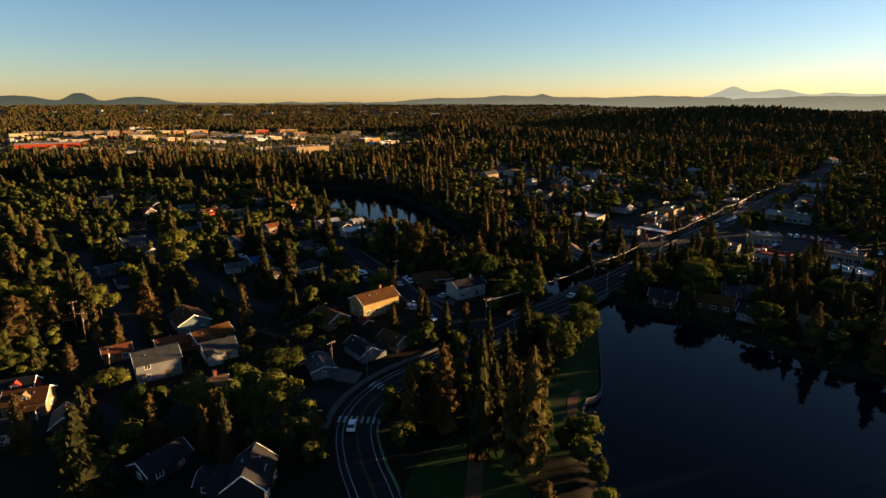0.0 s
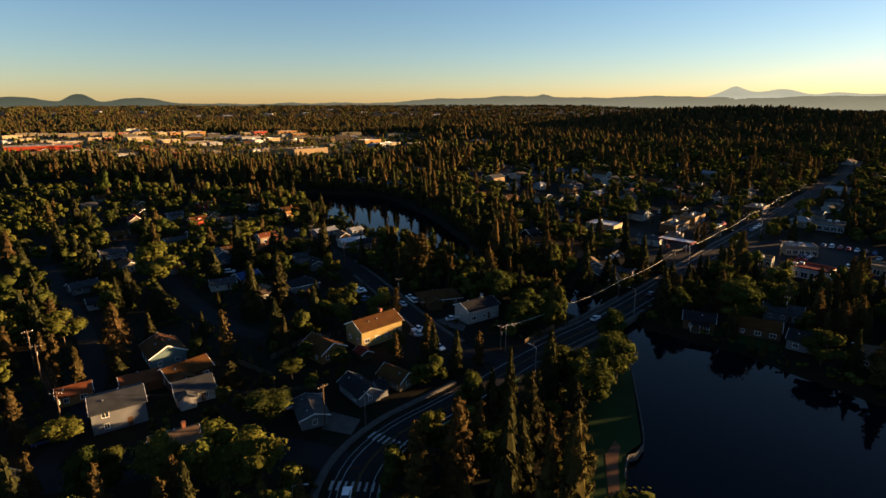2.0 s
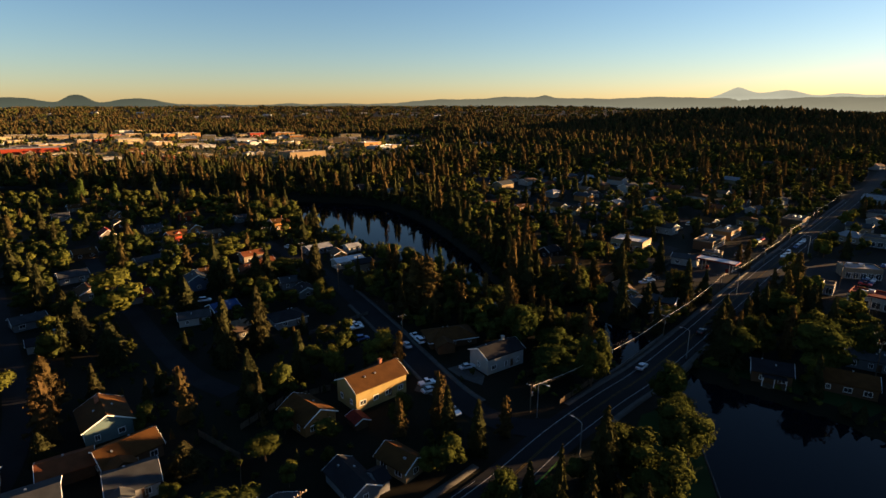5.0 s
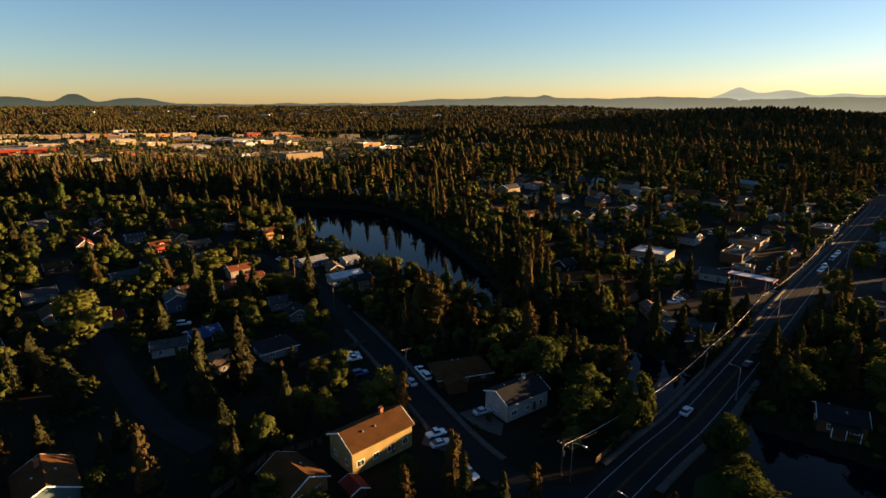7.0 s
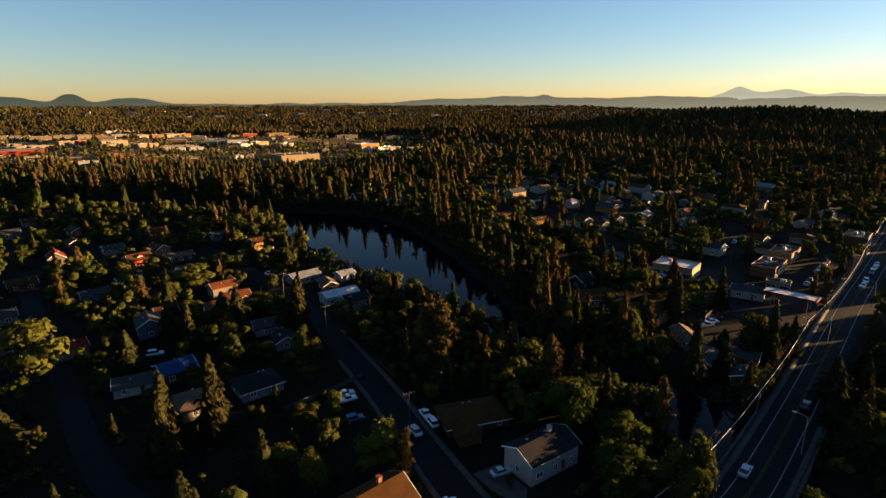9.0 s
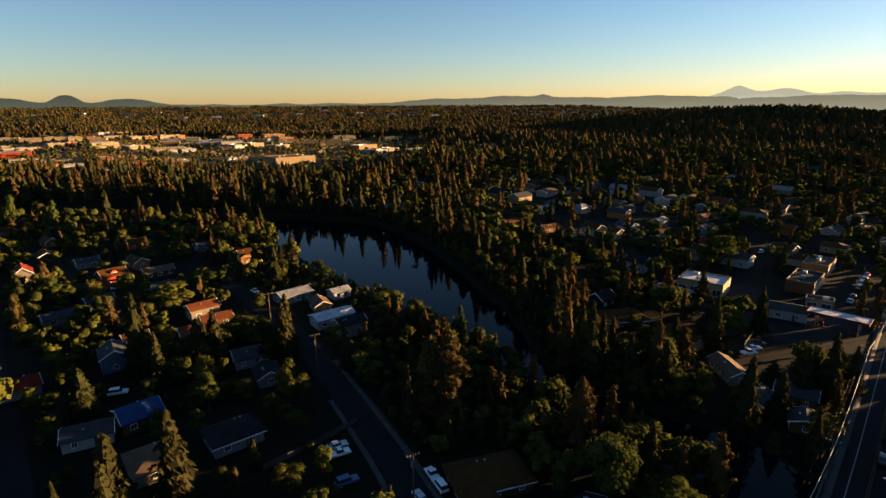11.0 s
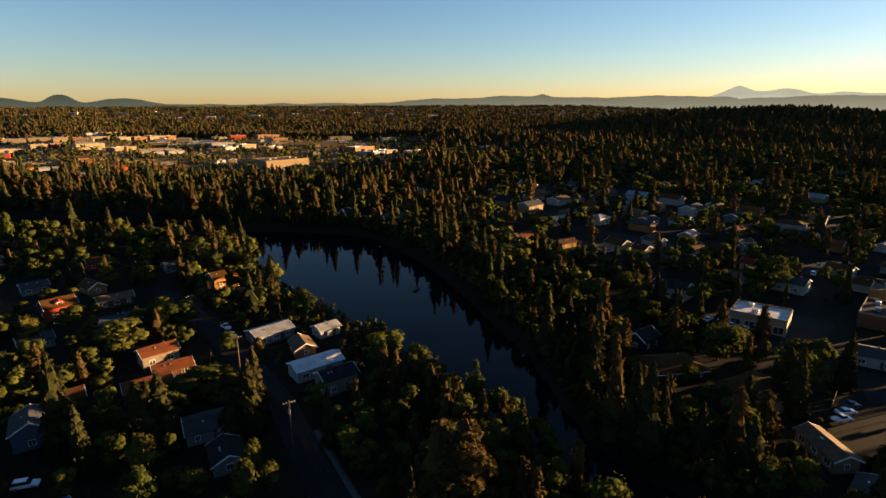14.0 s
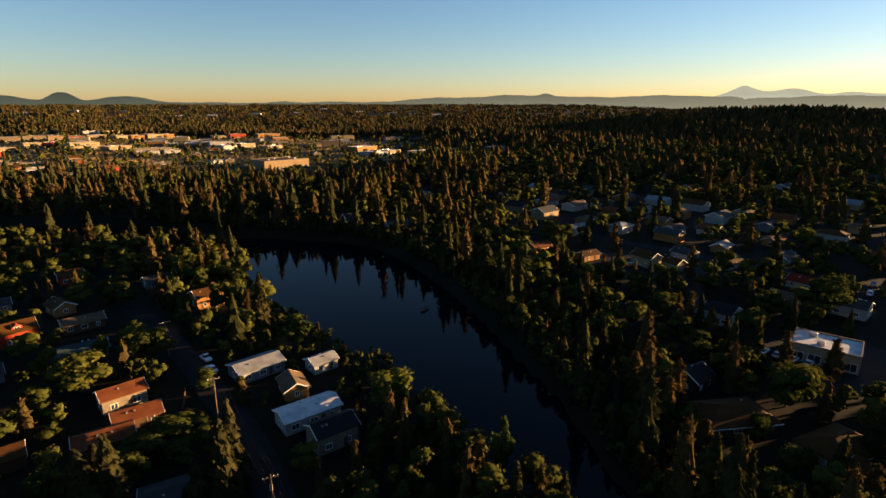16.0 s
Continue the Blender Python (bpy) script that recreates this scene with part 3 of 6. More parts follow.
def flat_building(x, y, ang, L, W, h, roof, wall, label, bays=5, band="", name="commercial_building", group="commercial buildings", units=2, lift=0.0):
    """A flat-roofed block with a parapet, a row of shop windows and plant on the roof."""
    z0 = ground_at(x, y) + lift
    top = thing(name, label, "building", pose(x, y, z0, 0, 0, ang), group)
    TAKEN.append((x, y, max(L, W) * 0.6 + 1))
    FRONTS.append((x, y, L * 0.45))
    part("wall", boxed(-L / 2, -W / 2, -1.5, L / 2, W / 2, h), M["wall_" + wall], top)
    part("roof", boxed(-L / 2 + 0.26, -W / 2 + 0.26, h, L / 2 - 0.26, W / 2 - 0.26, h + 0.12), M["roof_" + roof], top)
    p = bmesh.new()
    for b in ((-L / 2 - 0.06, -W / 2 - 0.06, L / 2 + 0.06, -W / 2 + 0.25), (-L / 2 - 0.06, W / 2 - 0.25, L / 2 + 0.06, W / 2 + 0.06), (-L / 2 - 0.06, -W / 2 + 0.25, -L / 2 + 0.25, W / 2 - 0.25), (L / 2 - 0.25, -W / 2 + 0.25, L / 2 + 0.06, W / 2 - 0.25)):
        box(p, b[0], b[1], h + 0.003, b[2], b[3], h + 0.55)
    part("parapet", p, M["wall_beige"] if not band else M["roof_" + band], top)
    for i in range(bays):
        u = -L / 2 + (i + 0.5) * L / bays
        window(top, u, -W / 2, 0.5, L / bays * 0.7, min(2.2, h - 1.2), "-y")
    for i in range(max(1, int(W / 6))):
        v = -W / 2 + (i + 0.5) * W / max(1, int(W / 6))
        window(top, L / 2, v, 0.9, 1.8, min(1.6, h - 1.6), "+x")
    rng = random.Random(int(x + y))
    for i in range(units):
        px, py = (rng.random() - 0.5) * L * 0.6, (rng.random() - 0.5) * W * 0.5
        u = boxed(px - 0.9, py - 0.7, h + 0.12, px + 0.9, py + 0.7, h + 1.2, bevel=0.08)
        part("roof_unit", u, M["metal"], top)
    return top


house(-25.0, 175.2, 43, 14.5, 8.2, 4.7, "brown", "yellow", rise=2.1, lift=0.8, chimney=True, label="two-storey yellow house with a brown roof and white trim")
house(6.6, 193.2, 36, 12.6, 7.6, 4.3, "dark", "white", rise=1.6, lift=0.3, chimney=True, dormer=False, label="two-storey white house with a dark shingle roof")
house(-6.5, 208.5, 19, 17, 11, 2.6, "brown", "brown", rise=2.2, hip=True, wing=-4, label="sprawling low brown house with a hipped shingle roof")
house(-38, 164, 139, 10, 8, 3.0, "brown", "orange", rise=2.1, label="small orange-walled bungalow with a white-edged gable")
house(-24, 141.8, 130, 10, 5.6, 2.6, "dark", "grey", rise=1.6, wing=-2.5, label="low grey bungalow with a dark gabled roof")
house(-15.5, 148, 141, 8, 5.6, 2.6, "brown", "tan", rise=1.6, label="low tan bungalow with a brown gabled roof")
house(-26.4, 162.8, 128, 4, 3, 1.9, "red", "brown", rise=0.7, door=False, plain=True, name="shed", label="small garden shed with a red roof")
house(-76.8, 130.8, 36, 10.5, 9.5, 5.0, "grey", "grey", rise=1.7, label="two-storey blue-grey house with a shallow grey roof")
house(-92.4, 138.9, 37, 7, 5.5, 2.6, "rust", "orange", rise=1.2, door=False, label="small garage with a rust-coloured roof", name="garage")
house(-81.8, 160.5, 131, 11, 9, 3.6, "brown", "teal", rise=2.3, chimney=True, label="teal gabled house with a brown roof and white eaves")
house(-70.5, 149.5, 50, 11, 7.5, 3.0, "brown", "brown", rise=1.8, wing=-3, label="low brown house with a brown shingle roof")
house(-79.5, 144.8, 36, 9, 6.5, 2.7, "rust", "brown", rise=1.3, label="low wooden house with a rust-brown roof")
house(-64.5, 141.0, 35, 8.5, 8, 2.9, "grey", "white", rise=1.8, wing=-2, label="white house with a pale grey roof")
house(-90.2, 221.5, 28, 11, 7.5, 2.9, "grey", "white", rise=1.5, label="low white house with a grey roof")
house(-142.1, 217.2, 50, 11, 8, 2.9, "grey", "grey", rise=1.6)
house(-124.7, 201.9, 39, 12, 7, 2.7, "dark", "white", rise=1.3, chimney=True)
house(-68.8, 257.5, 30, 10, 9, 3.0, "grey", "grey", rise=1.5, label="grey house with a grey metal roof")
house(-60.5, 247.5, 120, 9, 7, 2.8, "dark", "grey", rise=1.7)
house(-83.4, 228.5, 45, 10, 9, 3.2, "blue", "brown", rise=1.9, label="brown house with a bright blue tarp over its roof")
house(-104.5, 255.0, 125, 10, 8, 4.6, "grey", "blue", rise=2.2, label="blue-grey two-storey gabled house with white trim")
house(-120, 240, 45, 11, 8, 3.0, "red", "grey", rise=1.6, label="grey house with a red metal roof")
house(-59.6, 221.7, 40, 12, 10, 2.9, "dark", "grey", rise=2.0, hip=True, label="low dark house with a hipped roof")
house(-72, 212, 130, 11, 9, 2.9, "tan", "beige", rise=1.9, hip=True, label="low house with a tan hipped roof")
house(-95.9, 290.2, 45, 11, 6.5, 4.0, "rust", "beige", rise=1.6, label="house with a bright rust-orange roof and white wall")
house(-88.5, 283.0, 38, 11, 6.5, 2.8, "rust", "brown", rise=1.5, label="rust-roofed brown house with white windows")
house(-90.5, 274.5, 36, 12.5, 7.5, 2.6, "rust", "brown", rise=1.6, wing=-2, label="low house with a rust-brown roof and white porch")
house(-106, 268, 40, 8, 7, 3.0, "brown", "brown", rise=1.5)
house(-51.5, 284.5, 38, 15, 7.5, 3.4, "white", "white", rise=1.3, label="long house with a pale blue-white metal roof", lift=0.0)
house(-44.5, 276.5, 38, 10.5, 7, 4.6, "dark", "beige", rise=1.6, label="two-storey beige house with a dark roof by the river")
house(-70.1, 305.6, 44, 14, 9, 3.0, "pale", "grey", rise=1.4, label="long low house with a pale grey roof")
house(-121.0, 313.6, 40, 15, 8, 3.0, "teal", "grey", rise=1.5, label="long low house with a blue-green roof")
house(-102.7, 353.0, 45, 12, 8, 4.8, "brown", "orange", rise=1.8, chimney=True, porch=True, label="two-storey warm brown house with white framed windows above the river")
house(-145.5, 322.8, 50, 11, 8, 4.6, "brown", "red", rise=2.4, porch=True, dormer=True, label="red two-storey house with white gables and a rust roof")
house(-133.0, 333.0, 42, 13, 8, 2.9, "tan", "brown", rise=1.5)
house(-54.0, 308.3, 43, 8, 6, 2.9, "pale", "white", rise=1.2)
house(-58.0, 296.0, 120, 9, 6.5, 2.9, "tan", "orange", rise=1.7)
house(-48.0, 455.0, 30, 14, 9, 4.4, "teal", "grey", rise=3.0, wing=-3, dormer=True, label="large white lakeside house with teal roof and gables")
house(-74.0, 466.0, 40, 10, 9, 4.8, "dark", "brown", rise=4.0, label="steep dark timber house among the trees")
house(63.8, 341.3, -48, 14, 9, 4.6, "dark", "white", rise=2.2, label="white house with a plain dark grey roof")
house(61.5, 399.4, 120, 12, 8, 4.8, "brown", "cream", rise=2.3, label="cream two-storey house with bright sunlit gables")
house(70.5, 393.0, 120, 9, 6.5, 4.0, "brown", "cream", rise=1.9, label="cream house with a sunlit gable end")
house(39.1, 407.9, 32, 11, 7, 2.8, "brown", "orange", rise=1.5)
house(94.5, 357.0, 125, 10, 7, 2.8, "tan", "white", rise=1.6)
house(40.6, 284.5, 9, 18, 12, 2.8, "brown", "brown", rise=2.4, hip=True, label="low house with a dark reddish hipped roof")
house(56.5, 273.5, 25, 16, 11, 2.8, "brown", "beige", rise=2.6, hip=True, wing=-4, label="large low house with a brown many-pitched roof")
house(58.5, 250, 93, 13, 6, 3.0, "tan", "tan", rise=1.3, label="narrow house with a sunlit tan roof")
house(57.5, 236, 45, 10, 7, 3.0, "grey", "brown", rise=1.2, label="house with a grey faceted metal roof by the river")
house(68.5, 238, -35, 10, 8, 3.0, "grey", "brown", rise=1.3, label="grey-roofed house above the river bank")
house(63.5, 226.5, 60, 7, 7, 2.9, "grey", "brown", rise=1.1, label="small grey-roofed riverside house")
house(39, 300, 40, 9, 7, 3.6, "dark", "black", rise=2.2, label="dark house with white trimmed gable")
house(77, 186, -25, 9, 7, 3.2, "dark", "brown", rise=1.7, porch=True, label="dark lakeside house with a white balcony")
house(93, 181, -30, 12, 8, 3.0, "brown", "brown", rise=1.7, label="low brown lakeside house with garden")
house(101, 170, -40, 9, 7, 3.2, "dark", "grey", rise=1.9, label="lakeside house with white gable and dark roof")
house(115, 160, -30, 12, 9, 3.2, "tan", "beige", rise=1.8)
house(108, 194, -30, 11, 8, 3.0, "grey", "grey", rise=1.6)
house(-184.1, 327.0, 130, 11, 7.5, 4.0, "red", "beige", rise=2.8, label="white house with a steep bright red roof")
house(-148.1, 345.0, -35, 10, 7, 3.2, "brown", "orange", rise=1.9)
house(-210.9, 379.4, -34, 10, 7, 3.0, "brown", "orange", rise=1.9)
house(-136.1, 299.0, 45, 10, 7, 3.0, "grey", "grey", rise=1.5)
house(-140.1, 284.8, 48, 12, 7, 2.9, "grey", "grey", rise=1.4)
house(-96.5, 111.5, 20, 8.5, 7, 3.6, "brown", "tan", rise=1.9, porch=True, dormer=True, label="brown shingled bungalow with cream gables and porch")
house(-103, 117.0, 20, 7, 6, 3.2, "dark", "red", rise=2.0, dormer=True)
house(-95.5, 100, 30, 8, 7, 2.8, "dark", "white", rise=1.4)
house(-83, 104.5, 120, 6.5, 5, 2.6, "tan", "brown", rise=1.8)
house(-35.0, 84.5, 95, 9, 7, 4.4, "dark", "black", rise=2.8, dormer=True, wing=3, label="black two-storey house with white framed windows and steep gables")
house(-42, 86.0, 5, 6, 5, 2.6, "dark", "black", rise=0.8, name="garage", door=False, label="small black garage with a dark metal roof")
house(-55, 91.0, 60, 9, 6, 2.6, "dark", "black", rise=1.6)
house(-33.5, 131.8, 117, 9, 6, 2.6, "grey", "grey", rise=0.9, label="flat grey garage beside the pole", name="garage", door=False)
house(-58, 119, 30, 9, 7, 2.8, "tan", "orange", rise=1.7, chimney=True, label="small orange cottage with a tan roof behind trees")
for hx, hy, ha, hl, hw, hh, rf, wa in ((-175, 295, 45, 11, 8, 2.9, "brown", "brown"), (-158, 262, 45, 12, 8, 3.0, "grey", "grey"), (-140, 244, 135, 11, 8, 2.9, "brown", "beige"),
                                       (-170, 345, 45, 10, 7, 3.0, "grey", "grey"), (-195, 355, 135, 10, 7, 3.0, "brown", "brown"), (-165, 375, 45, 10, 7, 3.6, "brown", "red"),
                                       (-130, 372, 45, 11, 7, 3.0, "grey", "grey"), (-240, 372, 45, 10, 8, 3.2, "grey", "grey"), (-250, 400, 45, 10, 8, 3.2, "brown", "beige")):
    house(hx, hy, ha, hl, hw, hh, rf, wa)
for hx, hy, ha, hl, hw, hh, rf, wa in ((20, 420, 35, 12, 8, 3.0, "rust", "orange"), (82, 410, 125, 11, 8, 3.2, "grey", "white"), (95, 398, 35, 12, 8, 3.0, "brown", "white"), (110, 372, 125, 11, 8, 3.2, "red", "white"),
                                       (122, 405, 35, 12, 8, 3.0, "grey", "teal"), (140, 365, 125, 11, 8, 3.0, "brown", "beige"), (133, 432, 35, 11, 8, 3.2, "rust", "orange"), (160, 420, 125, 12, 8, 3.0, "dark", "white"),
                                       (45, 455, 35, 12, 8, 3.6, "pale", "white"), (95, 455, 35, 12, 8, 3.4, "grey", "white"), (185, 400, 35, 12, 8, 3.0, "grey", "white")):
    house(hx, hy, ha, hl, hw, hh, rf, wa)

rng = random.Random(8)
made = 0
for row in range(9):
    for col in range(12):
        # streets run beside and across the avenue
        u, v = 18 + row * 27 + rng.uniform(-4, 4), -70 + col * 25 + rng.uniform(-5, 5)
        hx, hy = 95 + u * 0.72 - v * 0.7, 330 + u * 0.7 + v * 0.72
        clear = all(np.min(np.hypot(*(line - (hx, hy)).T)) > half + 9 for line, half in ROADS) and float(shore_distance(hx, hy)) > 12
        if not (15 < hx < 400 and 325 < hy < 600) or made >= 38 or not clear or any(math.hypot(hx - a, hy - b) < c + 9 for a, b, c in TAKEN):
            continue
        made += 1
        rf, wa = rng.choice(("grey", "brown", "dark", "pale", "tan", "grey", "rust")), rng.choice(("white", "cream", "beige", "grey", "tan", "orange", "white"))
        house(hx, hy, rng.choice((43, 133)) + rng.uniform(-4, 4), rng.uniform(11, 15), rng.uniform(8, 10), rng.uniform(2.9, 4.4), rf, wa, rise=rng.uniform(1.6, 2.4), hip=rng.random() < 0.25, plain=hy > 400)
        if rng.random() < 0.6:
            FRONTS.pop()  # trees stand before this one

flat_building(80.8, 315, 52 - 90, 15.5, 12, 4.6, "white", "cream", "cream single-storey hall with a white flat roof", bays=4)
house(97, 289.5, -33, 12.5, 9, 3.6, "grey", "white", rise=1.3, label="roadside shop with a blue-grey metal roof and sunlit end wall", name="shop", porch=False)
flat_building(112, 297, -35, 8, 5, 3.2, "grey", "tan", "small tan annex behind the shop", bays=2, units=1)
flat_building(160, 272, -16, 13, 9, 4.2, "pale", "beige", "beige block with a pale flat roof", bays=5)
flat_building(143.5, 238.5, -47, 17, 9, 4.2, "red", "white", "shop with a bright red roof band and white walls", bays=5, band="red")
flat_building(161, 212, -47, 15, 11, 4.4, "white", "grey", "low shop with a white roof full of equipment", bays=4, units=6)
flat_building(133.5, 254, -40, 8, 6, 3.6, "grey", "grey", "small drive-in kiosk with a pale canopy roof", bays=3, units=1)
flat_building(177, 240, -45, 16, 8, 4.0, "tan", "tan", "tan strip shop beside a parking lot", bays=5)
flat_building(190, 215, -45, 12, 8, 4.0, "pale", "white", "white shop beside a parking lot", bays=4)
flat_building(120, 318, 47, 18, 9, 4.2, "dark", "brown", "dark brick shop row facing the avenue", bays=6)
flat_building(138, 338, 47, 16, 9, 4.2, "tan", "orange", "sunlit tan shop row facing the avenue", bays=5)
flat_building(190, 366, 47, 16, 10, 4.2, "grey", "brown", "low brown roadside building with a flat roof", bays=5)
flat_building(205, 320, -43, 16, 11, 4.2, "grey", "grey", "low grey roadside building", bays=5)

# the filling station's canopy
cx, cy = 106, 279
canopy = thing("fuel_canopy", "flat white fuel station canopy with a red edge on steel posts", "canopy", pose(cx, cy, ground_at(cx, cy), 0, 0, -45))
TAKEN.append((cx, cy, 9))
part("canopy_roof", boxed(-8, -3, 4.4, 8, 3, 4.9), M["roof_white"], canopy)
e = bmesh.new()
for s in (-1, 1):
    box(e, -8.06, s * 3.03 - 0.03, 4.35, 8.06, s * 3.03 + 0.03, 5.05)
    box(e, s * 8.03 - 0.03, -2.99, 4.35, s * 8.03 + 0.03, 2.99, 5.05)
part("edge_band", e, M["roof_red"], canopy)
for px in (-5.5, 5.5):
    for py in (-2, 2):
        part("post", rod(bmesh.new(), (px, py, -0.2), (px, py, 4.4), 0.14, 0.14, 8), M["metal"], canopy)
for px in (-4, 4):
    pump = thing("fuel_pump", "red and white fuel pump under the canopy", "fuel pump", pose(cx, cy, ground_at(cx, cy), 0, 0, -45) @ Matrix.Translation((px, 0, 0)), "fuel pumps")
    part("pump_body", boxed(-0.5, -0.35, -0.05, 0.5, 0.35, 1.7, bevel=0.06), M["roof_red"], pump)
    part("pump_island", boxed(-1.2, -0.7, -0.1, 1.2, 0.7, 0.2, bevel=0.05), M["concrete"], pump)


# ---- vehicles ----
def outline_body(bm, pts, half, bevel=0.09):
    prism(bm, pts, "y", -half, half)
    bmesh.ops.bevel(bm, geom=list(bm.edges), offset=bevel, segments=1, affect="EDGES")
    return bm


CAR_MESH = {}
PAINT = {"white": (0.7, 0.7, 0.7), "silver": (0.42, 0.43, 0.45), "black": (0.02, 0.02, 0.022), "red": (0.35, 0.02, 0.015), "blue": (0.03, 0.07, 0.2), "tan": (0.35, 0.28, 0.18)}
for k, c in PAINT.items():
    M["car_" + k] = mat("car_paint_" + k, c, rough=0.28, var=0.05, bump=0, spec=0.5)
M["lamp_glass"] = mat("lamp_glass", (0.6, 0.6, 0.58), rough=0.1, var=0.05, bump=0)
M["tail_glass"] = mat("tail_lamp_glass", (0.4, 0.01, 0.01), rough=0.15, var=0.05, bump=0)


def car_mesh(kind):
    if kind in CAR_MESH:
        return CAR_MESH[kind]
    lo = [(-2.2, 0.35), (2.2, 0.35), (2.25, 0.62), (2.1, 0.86), (1.0, 0.98), (-2.05, 0.98), (-2.25, 0.8)]
    if kind == "car":
        hi = [(0.95, 0.97), (0.3, 1.42), (-1.1, 1.45), (-1.75, 0.97)]
    elif kind == "pickup":
        hi = [(0.95, 0.97), (0.45, 1.62), (-0.6, 1.64), (-0.75, 0.97)]
    else:
        hi = [(1.05, 0.97), (0.5, 1.66), (-1.9, 1.68), (-2.12, 0.97)]
    made = {}
    for nm, bm in (("body", outline_body(bmesh.new(), lo, 0.88)), ("cabin", outline_body(bmesh.new(), hi, 0.74, 0.06))):
        made[nm] = bpy.data.meshes.new(nm)
        bm.to_mesh(made[nm])
        bm.free()
    r = hi[1:3]
    bm = boxed(r[1][0] + 0.12, -0.66, r[0][1] - 0.005, r[0][0] - 0.06, 0.66, r[0][1] + 0.05)
    made["roof_panel"] = bpy.data.meshes.new("roof_panel")
    bm.to_mesh(made["roof_panel"])
    bm = rod(bmesh.new(), (0, -0.11, 0), (0, 0.11, 0), 0.34, 0.34, 12)
    made["tyre"] = bpy.data.meshes.new("tyre")
    bm.to_mesh(made["tyre"])
    bm = rod(bmesh.new(), (0, -0.125, 0), (0, 0.125, 0), 0.2, 0.2, 10)
    made["rim"] = bpy.data.meshes.new("rim")
    bm.to_mesh(made["rim"])
    bm = boxed(-0.03, -0.18, -0.07, 0.03, 0.18, 0.07)
    made["headlight"] = bpy.data.meshes.new("headlight")
    bm.to_mesh(made["headlight"])
    made["tail_lamp"] = made["headlight"].copy()
    made["tail_lamp"].materials.append(M["tail_glass"])
    CAR_MESH[kind] = made
    return made


def car(x, y, ang, colour="white", kind="car", where="parked at the kerb", lift=0.13):
    made = car_mesh(kind)
    top = thing(kind if kind != "car" else "car", f"{colour} {'pickup truck' if kind == 'pickup' else kind} {where}", "car" if kind == "car" else kind, pose(x, y, ground_at(x, y) + lift, 0, 0, ang), "cars")
    TAKEN.append((x, y, 2.6))
    for nm, m in (("body", M["car_" + colour]), ("roof_panel", M["car_" + colour])):
        ob = new(nm, made[nm] if made[nm].materials and made[nm].materials[0] == m else made[nm].copy())
        ob.data.materials.clear()
        ob.data.materials.append(m)
        ob.parent = top
    linked("cabin", made["cabin"], M["glass"], top)
    for wx in (-1.35, 1.4):
        for wy in (-0.8, 0.8):
            w = linked("wheel", made["tyre"], M["rubber"], top, at=Matrix.Translation((wx, wy, 0.34)))
            linked("rim", made["rim"], M["rim"], w)
    for wy in (-0.6, 0.6):
        linked("headlight", made["headlight"], M["lamp_glass"], top, at=Matrix.Translation((2.23, wy, 0.68)))
        linked("tail_lamp", made["tail_lamp"], M["tail_glass"], top, at=Matrix.Translation((-2.22, wy, 0.78)))
    return top


car(-20.4, 105.5, 92, "white", where="on the curving avenue", lift=0.15)
car(-5.3, 168, -52, "white", where="on the side street", lift=0.15)
car(45.5, 190.8, 48, "silver", where="on the bridge", lift=0.15)
car(72, 215, 48, "black", where="on the avenue", lift=0.15)
for cx, cy, ca, col, kd in ((-12, 181, 28, "white", "pickup"), (-11, 177.5, 28, "silver", "car"), (-15.5, 207, 118, "white", "suv"), (-17, 210, 118, "white", "pickup"), (-19, 203.5, 118, "silver", "car"), (-1.5, 190, 25, "silver", "car"),
                            (-37, 219, 30, "silver", "car"), (-36, 216.5, 30, "white", "pickup"), (-33, 208, 30, "blue", "suv"), (-95, 240, 20, "white", "suv"), (-86, 312, 135, "white", "pickup"), (-82, 306, 135, "white", "car"),
                            (-140, 316, 30, "white", "car"), (-83, 138, 30, "black", "suv"), (-87, 121, 40, "blue", "car"), (-40, 136, 120, "silver", "car")):
    car(cx, cy, ca, col, kd, where="parked beside a house")
rng = random.Random(5)
for base, ux, n, gap, ang in (((70, 262), (0.7, 0.7), 3, 4.0, 10), ((66, 318), (0.75, -0.65), 4, 3.6, 40), ((126, 302), (0.68, 0.73), 7, 6.5, 47), ((146, 300), (0.68, 0.73), 6, 7.5, 227),
                              ((150, 256), (0.7, 0.7), 6, 3.4, -45), ((168, 250), (0.7, -0.7), 7, 3.4, 45), ((190, 262), (0.7, -0.7), 8, 3.4, 45), ((180, 285), (0.7, -0.7), 7, 3.4, 45), ((120, 354), (0.65, 0.75), 6, 7.0, 47), ((45, 396), (0.85, 0.2), 6, 3.3, 95)):
    for i in range(n):
        if rng.random() < 0.82:
            car(base[0] + ux[0] * gap * i, base[1] + ux[1] * gap * i, ang + rng.uniform(-4, 4), rng.choice(("white", "white", "silver", "black", "red", "blue", "tan", "white")), rng.choice(("car", "car", "suv", "pickup")), where="parked by the avenue")


